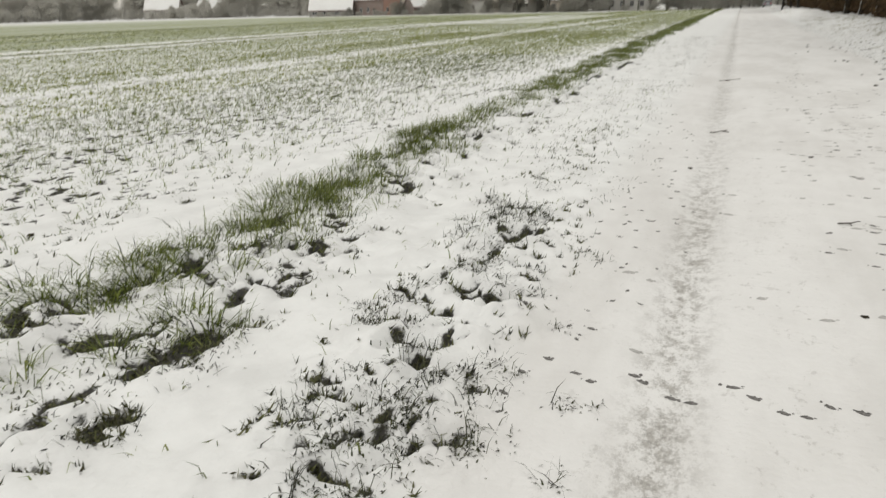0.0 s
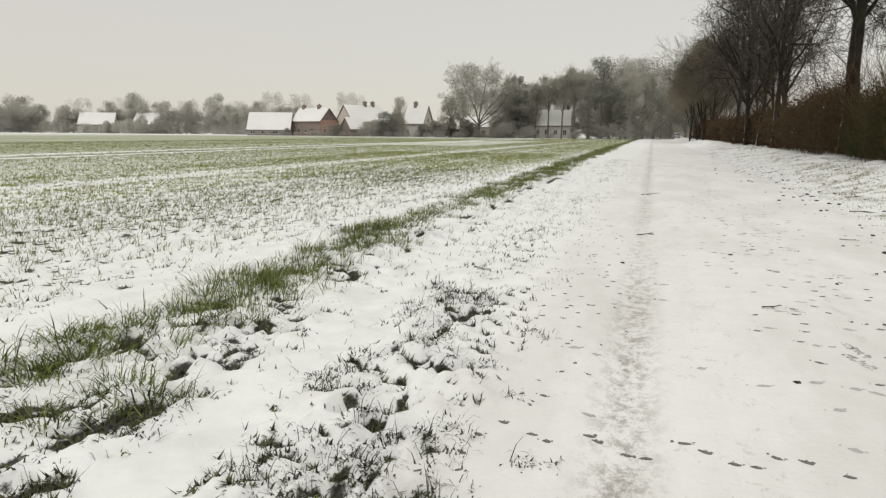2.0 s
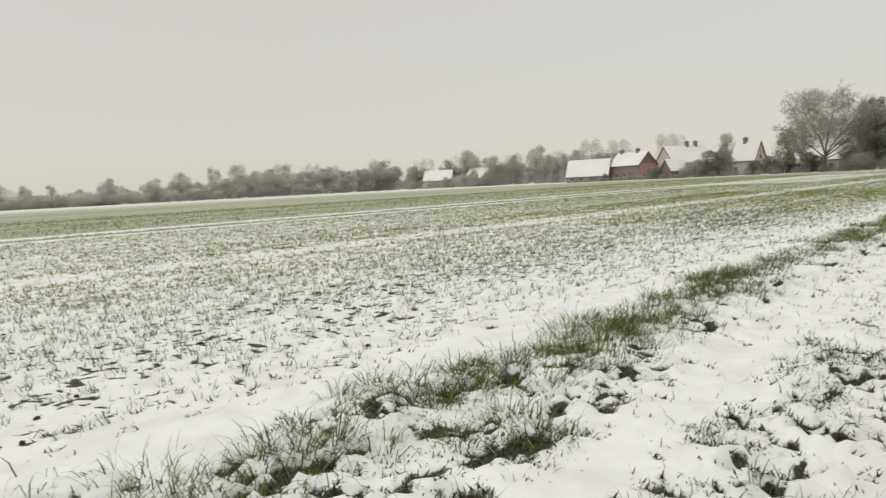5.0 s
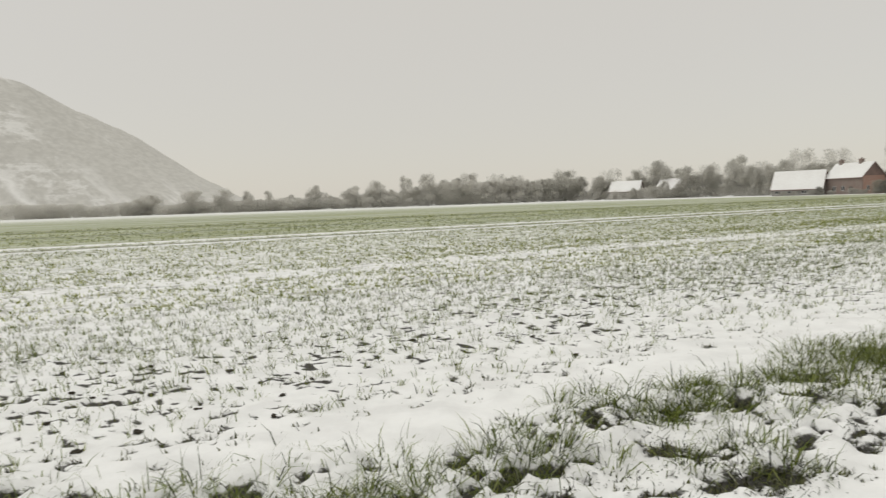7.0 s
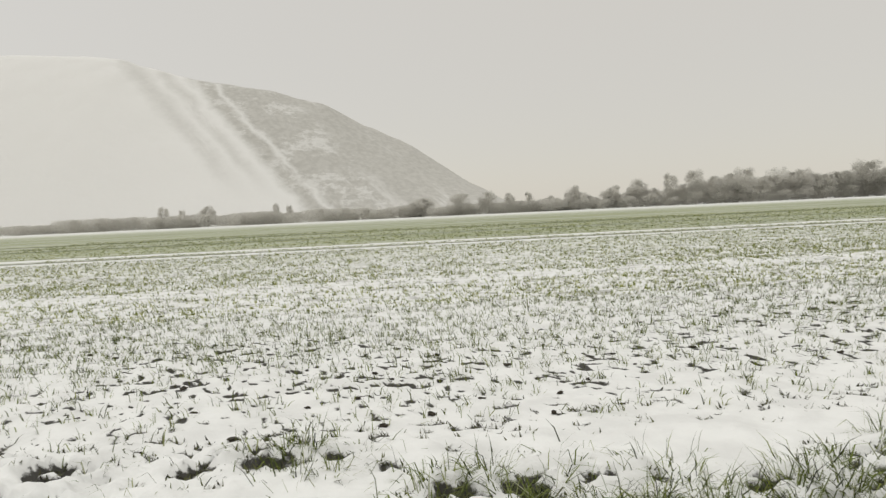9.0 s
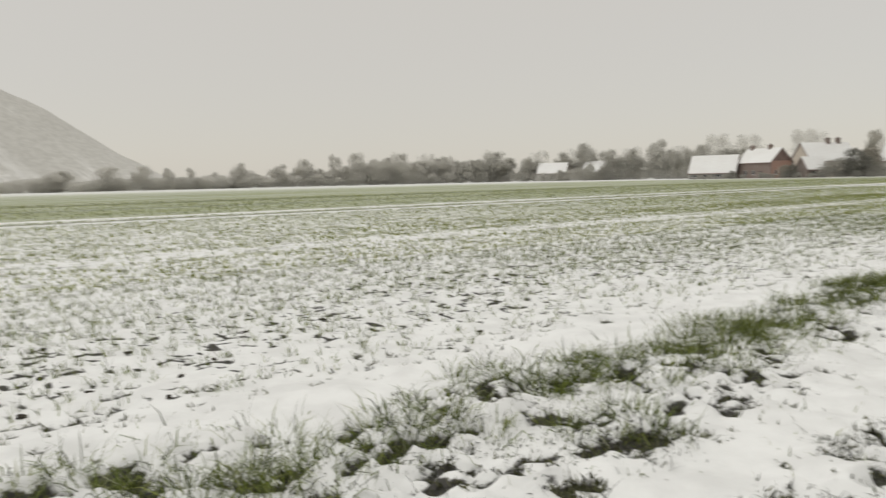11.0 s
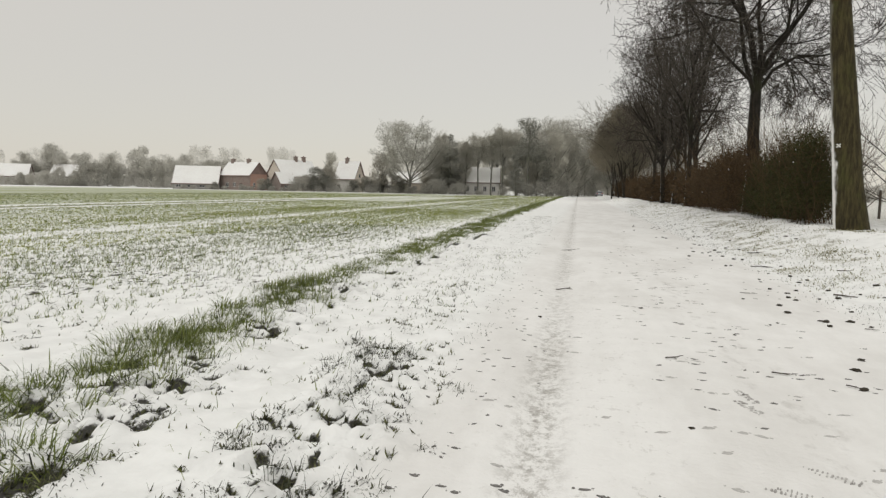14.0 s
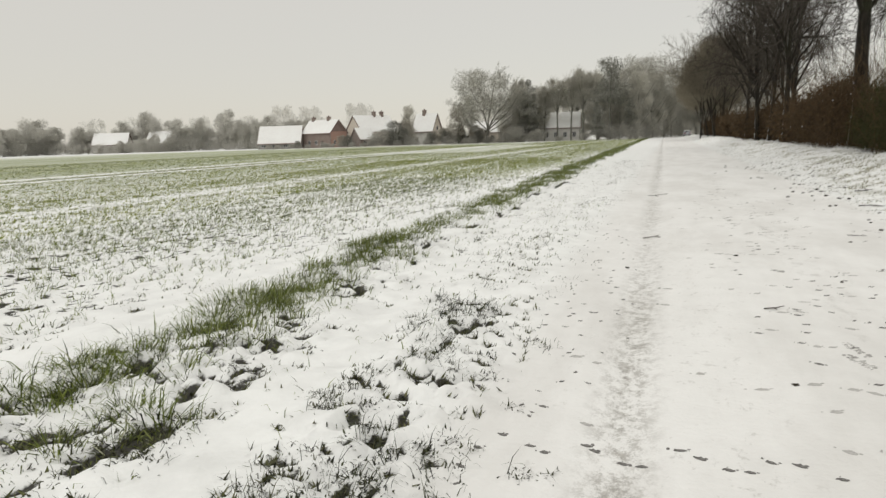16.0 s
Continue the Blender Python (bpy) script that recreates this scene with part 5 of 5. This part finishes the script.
thicket = soft_tree(out(-238, 60), 83, 4.0, 13.0, "low hedge under the spoil heap, haze in its colour", "hedge at the far edge of the field", MAT_BELTTWIG, MAT_BELTTWIG, 6000, -0.05, 0.5, 0.06)
thicket.name, thicket["category"] = "shrub", "shrub"
rng = random.Random(4)
# dark bushes and a low hedge in front of the houses
holly = soft_tree(out(-76.2, 182), 88, 7.2, 8.0, "dark rounded evergreen bush in front of the houses", "bushes along the village edge", MAT_FARBARK, MAT_FARPINE, 7000, -0.05, 0.35, 0.06)
holly.name, holly["category"] = "shrub", "shrub"
for x, y, rz, s in ((-74.5, 184, 60, 0.72), (-91.5, 180, 200, 0.5), (-62.0, 186, 90, 0.55), (-57.0, 186, 10, 0.62), (-52.0, 185, 250, 0.5), (-66.5, 185, 140, 0.5), (-39.0, 183, 40, 0.7), (-108.5, 180, 10, 0.33)):
    copy_thing(holly, out(x, y, rz) @ Matrix.Scale(s, 4))
thick = soft_tree(out(-75.2, 187), 89, 7.0, 8.0, "brown twiggy bush in front of the houses", "bushes along the village edge", MAT_BUSHTWIG, MAT_BUSHTWIG, 6500, -0.05, 0.4, 0.05)
thick.name, thick["category"] = "shrub", "shrub"
for x, y, rz, s in ((-66.4, 187, 60, 0.55), (-62.8, 188, 200, 0.68), (-59.5, 187, 90, 0.6), (-54.0, 188, 10, 0.72), (-51.0, 187, 250, 0.6), (-44.0, 187, 140, 0.66), (-94.0, 181, 40, 0.5)):
    copy_thing(thick, out(x, y, rz) @ Matrix.Scale(s, 4))
soft_tree(out(-57.6, 184), 90, 11.2, 8.5, "small rounded bare tree beside the wide tree", WOOD, MAT_FARBARK, MAT_BUSHTWIG, 6000, 0.2, 0.5, 0.045)
copy_thing(bulk, out(-83.5, 212, 130) @ Matrix.Scale(0.9, 4))
for x, y, s in ((-34.5, 206, 0.95), (-29.5, 209, 0.85), (-24.5, 207, 0.95)):
    copy_thing(bulk, out(x, y, x * 5) @ Matrix.Scale(s, 4))
for k in range(24):
    copy_thing(scrub, out(-118 + k * 3.5 + rng.uniform(-1, 1), 179.5 + rng.uniform(-1, 1), k * 50) @ Matrix.Scale(rng.uniform(0.26, 0.42), 4))
EDGE = ((-238, -260), (-238, 200), (-166, 224), (-118, 214), (-70, 222))
# single trees of the belt: metres along the edge, height, width of the crown
ROW_HEAP = ((190, 7.2, 4.5), (196, 6.2, 3), (205, 7.2, 6.5), (228, 7.0, 3.2), (232.5, 6.4, 3), (280, 6.8, 11), (293.6, 7.7, 12), (305, 8.3, 8), (312.5, 7.4, 5), (320, 7.2, 4.5),
            (329, 5.8, 6), (337, 9.1, 7.5), (352, 8.2, 7.5), (362.5, 10.5, 8.5), (370, 7.0, 6), (376, 11.9, 6.5), (385, 13.0, 9), (391, 10.5, 8), (397, 10.2, 8))
ROW_FIELD = ((404, 13.0, 10), (413, 9.0, 8), (421, 10.0, 9), (429.5, 11.9, 8), (438, 8.2, 9), (447, 10.0, 9), (456, 14.1, 15), (466, 11.0, 9), (475, 10.4, 9), (486, 12.9, 9),
             (498, 16.3, 12), (507, 12.0, 9), (516, 12.6, 11), (524, 12.5, 9), (532.8, 15.2, 11), (541, 11.5, 9), (547, 10.4, 8), (554, 10.8, 8), (560, 12.5, 8), (569, 10.6, 8), (578, 9.0, 8))


def along(f):
    """A place on the field's far edge, f metres from its start."""
    for (x0, y0), (x1, y1) in zip(EDGE, EDGE[1:]):
        d = math.hypot(x1 - x0, y1 - y0)
        if f <= d:
            return x0 + (x1 - x0) * f / d, y0 + (y1 - y0) * f / d
        f -= d
    return EDGE[-1]


def belt_tree(k, f, high, across, back=0.0):
    x, y = along(f)
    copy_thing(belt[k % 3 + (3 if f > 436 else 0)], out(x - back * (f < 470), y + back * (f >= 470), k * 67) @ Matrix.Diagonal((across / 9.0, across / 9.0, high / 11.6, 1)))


for k, (f, high, across) in enumerate(ROW_HEAP + ROW_FIELD):
    belt_tree(k, f, high, across, 9.0 if 478 < f < 512 else rng.uniform(-2, 2))
# lower growth that closes the belt behind and between them
for k in range(58):
    f = 333 + k * 4.3 + rng.uniform(-1.5, 1.5)
    belt_tree(k, f, 5.0 + 4.2 * min(1.0, (f - 333) / 90) + rng.uniform(-1, 1.2), rng.uniform(8, 11), 14.0 if 478 < f < 512 else rng.uniform(2, 6))
# whitest crowns farthest back, in place of denser haze
pale = soft_tree(out(-190, 300), 86, 22.0, 20.0, "pale tree far behind the belt, whitened as painted haze", BELT, MAT_PALETWIG, MAT_PALETWIG, 2400, 0.05, 1.2, 0.22)
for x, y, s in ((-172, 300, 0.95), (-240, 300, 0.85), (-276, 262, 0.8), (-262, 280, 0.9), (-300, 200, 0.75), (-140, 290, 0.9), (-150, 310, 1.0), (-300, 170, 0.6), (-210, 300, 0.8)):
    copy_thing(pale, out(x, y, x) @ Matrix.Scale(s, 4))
for k in range(72):
    y = -235 + k * 4.4 + rng.uniform(-2, 2)
    copy_thing(thicket, out(-238 + rng.uniform(-5, 5), y, rng.uniform(-12, 12)) @ Matrix.Scale(rng.uniform(0.75, 1.15), 4))
for k in range(28):
    x, y = along(330 + k * 9.0)
    copy_thing(thicket, out(x, y, rng.uniform(-12, 12) + (0 if k < 15 else 75)) @ Matrix.Scale(rng.uniform(0.8, 1.2), 4))
for x, y, s in ((-205, 206, 0.3), (-209, 205, 0.25), (-213, 204, 0.22), (-218, 203, 0.3), (-201, 207, 0.36), (-196, 209, 0.48), (-206, 208, 0.42), (-191, 210, 0.6), (-187, 213, 0.5), (-181, 216, 0.5)):
    copy_thing(belt[3 + abs(x) % 3], out(x, y, x * 11) @ Matrix.Scale(s, 4))


for k in range(16):
    copy_thing(scrub, out(60 + k * 6.5, 176 - k * 3.5 + rng.uniform(-2, 2), k * 40) @ Matrix.Scale(rng.uniform(0.9, 1.5), 4))


# ---- the spoil heap ----
def spoil_heap():
    gy, gx = np.linspace(-620, 110, 190), np.linspace(-330, -760, 110)
    yy, xx = np.meshgrid(gy, gx)
    sky = np.interp(yy, [-620, -560, -300, -210, -152, -104, -58, -24, 11, 47, 84, 96, 106], [0, 20, 112, 116, 112, 96, 89, 79, 61, 39.5, 15, 7, 0])
    run = np.clip((-345 - xx) / 105.0, 0, 1)
    back = np.clip((xx + 740) / 130.0, 0, 1)
    ramp = np.minimum(run, back)
    ramp = ramp * (1.25 - 0.25 * ramp)
    zz = sky * ramp + 5.0 * (fbm(xx * 0.03, yy * 0.03, 5) - 0.5) * ramp + 1.8 * (fbm(xx * 0.12, yy * 0.12, 6) - 0.5) * ramp - 1.0
    ny, nx = zz.shape
    verts = np.stack([xx, yy, zz], -1).reshape(-1, 3)
    i = (np.arange(ny - 1)[:, None] * nx + np.arange(nx - 1)[None]).ravel()
    tris = np.concatenate([np.stack([i, i + 1, i + nx + 1], -1), np.stack([i, i + nx + 1, i + nx], -1)])
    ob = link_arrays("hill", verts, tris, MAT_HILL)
    ob.data.polygons.foreach_set("use_smooth", [True] * len(ob.data.polygons))
    tagged(ob, "steep spoil heap with snow and scrub, haze put into its colour", "hill", kind="structure")


spoil_heap()


# ---- marks and litter on the track ----
def blob(bm, x, y, rx, ry, h, z=0.0, n=9, rng=random):
    """A low uneven mound with a rim below the ground."""
    top = bm.verts.new((x, y, z + h))
    inner = [bm.verts.new((x + math.cos(i * math.tau / n) * rx * rng.uniform(0.5, 0.65), y + math.sin(i * math.tau / n) * ry * rng.uniform(0.5, 0.65), z + h * 0.8)) for i in range(n)]
    outer = [bm.verts.new((x + math.cos(i * math.tau / n) * rx * rng.uniform(0.85, 1.15), y + math.sin(i * math.tau / n) * ry * rng.uniform(0.85, 1.15), z - 0.012)) for i in range(n)]
    for i in range(n):
        j = (i + 1) % n
        bm.faces.new((top, inner[i], inner[j]))
        bm.faces.new((inner[i], outer[i], outer[j], inner[j]))
    return bm


rp = random.Random(19)
paw_meshes = []
# nearly flat patches; the depth of a print is painted by their dark colour
for k in range(4):
    bm = bmesh.new()
    blob(bm, 0.0, -0.004, 0.027, 0.019, 0.0009, n=10, rng=rp)
    for i in range(6):
        blob(bm, rp.gauss(0, 0.017), rp.gauss(0.002, 0.013), rp.uniform(0.003, 0.010), rp.uniform(0.003, 0.009), 0.0004 + 0.00005 * i, n=5, rng=rp)
    me = bpy.data.meshes.new("paw_print")
    bm.to_mesh(me)
    bm.free()
    me.materials.append(MAT_PRINT)
    paw_meshes.append(me)
ACROSS = ((-0.38, 2.64), (-0.31, 2.60), (-0.15, 2.74), (-0.11, 2.71), (0.02, 2.63), (0.10, 2.61), (0.25, 2.77), (0.33, 2.71), (0.43, 2.64), (0.51, 2.64),
          (0.60, 2.75), (0.71, 2.75), (0.84, 2.68), (-0.40, 3.08), (-0.60, 2.57), (-0.52, 2.72), (-0.62, 2.36), (-0.59, 2.24), (1.10, 5.20), (1.12, 4.96),
          (1.45, 4.36), (1.25, 3.81), (1.18, 6.14), (1.21, 8.37), (0.97, 9.13), (1.08, 11.11), (1.22, 6.82), (1.70, 6.53), (1.59, 5.0), (1.03, 4.08))
places = [(x, y, rp.uniform(-30, 10), 1.0) for x, y in ACROSS]
for k in range(80):
    y = rp.uniform(2.9, 9.5)
    places.append((-0.38 + rp.gauss(0, 0.22) - 0.03 * (y - 3), y, rp.uniform(-70, 70), rp.uniform(0.4, 0.85)))
for k in range(70):
    y = rp.uniform(4.0, 17.0)
    places.append((1.25 + rp.gauss(0, 0.32), y, rp.uniform(-50, 50), rp.uniform(0.7, 1.1)))
for k in range(70):
    places.append((rp.uniform(1.5, 3.5), rp.uniform(3.2, 15), rp.uniform(-40, 40), rp.uniform(0.5, 1.1)))
for k, (x, y, rz, s) in enumerate(places):
    ob = new("paw_print", paw_meshes[k % 4])
    ob.parent = ground
    ob.matrix_world = pose(x, y, float(height(x, y)) + 0.003, 0, 0, rz) @ Matrix.Diagonal((s * rp.uniform(1.0, 1.5), s * rp.uniform(0.6, 0.95), 1, 1))

# faint smudges of older, half-filled prints
faint = paw_meshes[1].copy()
faint.materials[0] = MAT_FAINT
for k in range(110):
    x, y = (1.3 + rp.gauss(0, 0.5), rp.uniform(3.2, 14)) if k < 80 else (rp.uniform(-0.5, 3.2), rp.uniform(2.5, 10))
    ob = new("paw_print", faint)
    ob.parent = ground
    ob.matrix_world = pose(x, y, float(height(x, y)) + 0.002, 0, 0, rp.uniform(-30, 30)) @ Matrix.Diagonal((rp.uniform(1.2, 2.4), rp.uniform(0.8, 1.5), 1, 1))

# shoe prints with broken tread bars
for x, y, rz in ((1.39, 3.22, 62), (1.18, 2.95, 70), (1.26, 4.2, 20), (1.30, 4.45, 15)):
    bm = bmesh.new()
    for i in range(14):
        v = -1 + 2 * i / 13
        w = 0.045 * (1 - 0.3 * v * v) * (0.6 if -0.4 < v < 0.05 else 1.0)
        for side in (-1, 1):
            if rp.random() < 0.8:
                blob(bm, side * w * rp.uniform(0.35, 0.6), v * 0.13 + rp.uniform(-0.006, 0.006), w * rp.uniform(0.35, 0.75), rp.uniform(0.004, 0.009), 0.0014 + 0.00003 * i, n=7, rng=rp)
    ob = part("shoe_print", bm, MAT_FAINT, ground)
    ob.matrix_world = pose(x, y, float(height(x, y)) + 0.003, 0, 0, rz)


def clod_mesh(seed, soil):
    r = random.Random(seed)
    bm = bmesh.new()
    bmesh.ops.create_icosphere(bm, subdivisions=2, radius=1.0)
    for v in bm.verts:
        v.co *= 0.75 + 0.6 * noise.noise(v.co * 1.7 + Vector((seed * 3.1, 0, 0))) + 0.45 * noise.noise(v.co * 4.3 + Vector((0, seed * 2.3, 0)))
        v.co.z = max(v.co.z * 0.7, -0.2)
    me = bpy.data.meshes.new("clod")
    bm.to_mesh(me)
    bm.free()
    me.materials.append(soil)
    return me


clods = [clod_mesh(k, MAT_SOIL) for k in range(4)]
STONES = ((0.84, 3.69, 0.022), (2.46, 5.69, 0.035), (2.13, 4.78, 0.035), (2.96, 9.45, 0.04), (2.90, 8.86, 0.04), (3.23, 9.04, 0.03), (3.80, 9.30, 0.03), (3.47, 9.11, 0.06),
          (3.30, 14.26, 0.05), (3.30, 16.31, 0.06), (3.42, 14.07, 0.05), (-0.20, 6.83, 0.03), (0.90, 7.62, 0.03), (2.12, 7.03, 0.02), (2.23, 7.18, 0.02), (2.72, 7.44, 0.03), (1.66, 6.47, 0.02),
          (2.57, 8.37, 0.045), (2.52, 7.86, 0.05), (2.76, 7.4, 0.05), (2.28, 5.33, 0.045), (2.86, 12.8, 0.05), (2.96, 12.9, 0.04), (2.87, 9.08, 0.05), (3.03, 7.49, 0.055))
litter = list(STONES)
for k in range(120):
    litter.append((3.8 + rp.gauss(0, 0.9), rp.uniform(5, 28), rp.uniform(0.014, 0.052)))
for k, (x, y, s) in enumerate(litter):
    ob = new("dirt_clod", clods[k % 4])
    ob.matrix_world = pose(x, y, float(height(x, y)) + 0.1 * s, 0, 0, rp.uniform(0, 360)) @ Matrix.Diagonal((s * rp.uniform(0.8, 1.4), s * 0.9, s * 0.7, 1))
    tagged(ob, "small dark lump of dirt lying on the snowy track", "dirt", "dirt lumps on the track")
FIELD = ((-4.54, -0.26, 0.041), (-4.35, -0.58, 0.041), (-4.39, 0.98, 0.038), (-4.92, -1.09, 0.038), (-5.64, -2.12, 0.045), (-5.32, -0.11, 0.045), (-4.31, 0.5, 0.034), (-4.01, 1.42, 0.030),
         (-5.26, 3.22, 0.038), (-4.44, 3.05, 0.038), (-5.85, 2.23, 0.045), (-5.72, -0.61, 0.045), (-5.71, 0.51, 0.045), (-4.94, -1.87, 0.045), (-4.28, -1.47, 0.045), (-4.18, -1.98, 0.045))
heaps = list(FIELD)
for k in range(280):
    x = -4.6 - abs(rp.gauss(0, 4.5))
    heaps.append((x, rp.uniform(-4, 18), rp.uniform(0.012, 0.036)))
for k, (x, y, s) in enumerate(heaps):
    ob = new("soil_clod", clods[k % 4])
    ob.matrix_world = pose(x, y, float(height(x, y)) + 0.12 * s, 0, 0, rp.uniform(0, 360)) @ Matrix.Diagonal((s * rp.uniform(0.7, 1.3), s * rp.uniform(0.6, 1.0), s * rp.uniform(0.4, 0.8), 1))
    tagged(ob, "dark lump of ploughed soil sticking out of the snow", "soil", "soil lumps on the field")


def stick(x, y, length, radius, rz, seed):
    r = np.random.default_rng(seed)
    pts = wander(r, (-length / 2, 0, 0.008), (1, 0, 0), length, 7, 0.22, 0.0)
    pts = [(p[0], p[1], 0.006 + abs(p[2]) * 0.15) for p in pts]
    polys = [(pts, np.linspace(radius, radius * 0.45, 8), 6)]
    for _ in range(2):
        s = r.integers(2, 6)
        q = wander(r, pts[s], (0.6, r.choice([-1, 1]) * 0.7, 0.0), length * 0.28, 3, 0.12, 0.0)
        polys.append(([(p[0], p[1], 0.006 + abs(p[2]) * 0.15) for p in q], np.linspace(radius * 0.6, radius * 0.3, 4), 5))
    ob = link_arrays("stick", *tubes(polys), MAT_STICK)
    ob.matrix_world = pose(x, y, float(height(x, y)) + 0.004, 0, 0, rz)
    return tagged(ob, "thin dead stick lying on the snowy track", "stick", "fallen sticks")


for k, (x, y, length, radius, rz) in enumerate(((-0.11, 15.23, 0.8, 0.009, 10), (0.04, 8.96, 0.34, 0.007, 28), (2.46, 9.30, 0.25, 0.005, -10), (3.51, 12.75, 0.5, 0.010, 8), (2.09, 4.81, 0.12, 0.005, -40),
                                                (0.98, 5.29, 0.18, 0.006, -12), (3.62, 9.25, 0.3, 0.012, -20), (1.70, 5.10, 0.15, 0.006, 5), (4.3, 11.2, 0.3, 0.009, 15), (3.1, 7.1, 0.16, 0.005, -8),
                                                (3.9, 15.0, 0.4, 0.011, 20), (4.6, 8.6, 0.25, 0.008, -15))):
    stick(x, y, length, radius, rz, 200 + k)


# ---- car at the end of the track ----
def parked_car(m):
    ob = empty("car", m, "small grey parked car dusted with snow", "car")
    bm = bmesh.new()
    prof = [(-1.9, 0.3), (1.9, 0.3), (1.95, 0.75), (1.1, 0.92), (0.55, 1.40), (-1.2, 1.44), (-1.85, 0.95)]
    sides = [[bm.verts.new((w * (0.82 if z > 1.2 else 1.0), y, z)) for y, z in prof] for w in (-0.83, 0.83)]
    for i in range(7):
        bm.faces.new((sides[0][i], sides[0][(i + 1) % 7], sides[1][(i + 1) % 7], sides[1][i]))
    bm.faces.new(sides[0]), bm.faces.new(sides[1])
    bmesh.ops.recalc_face_normals(bm, faces=bm.faces)
    bmesh.ops.bevel(bm, geom=list(bm.edges), offset=0.06, segments=2, affect="EDGES")
    body = part("body", bm, MAT_CAR, ob, soft=True)
    part("rear_window", box((-0.58, -1.72, 1.0), (0.58, -1.52, 1.34), 0.03), MAT_GLASS, body)
    part("snow_layer", box((-0.62, -1.1, 1.43), (0.62, 0.45, 1.52), 0.04), MAT_SNOW, body, "white snow on the car roof")
    for x in (-0.62, 0.62):
        part("tail_lamp", box((x - 0.12, -1.93, 0.72), (x + 0.12, -1.80, 0.9), 0.02), MAT_LAMP, body)
    for x in (-0.74, 0.74):
        for y in (-1.15, 1.2):
            bm = bmesh.new()
            bmesh.ops.create_cone(bm, cap_ends=True, segments=20, radius1=0.31, radius2=0.31, depth=0.2, matrix=Matrix.Translation((x, y, 0.31)) @ Matrix.Rotation(radians(90), 4, "Y"))
            w = part("wheel", bm, MAT_TYRE, ob)
            bm = bmesh.new()
            bmesh.ops.create_cone(bm, cap_ends=True, segments=14, radius1=0.19, radius2=0.19, depth=0.23, matrix=Matrix.Translation((x, y, 0.31)) @ Matrix.Rotation(radians(90), 4, "Y"))
            part("rim", bm, MAT_FRAME, w)
    return ob


parked_car(pose(4.7, 182, float(height(4.7, 182)), 0, 0, 4))
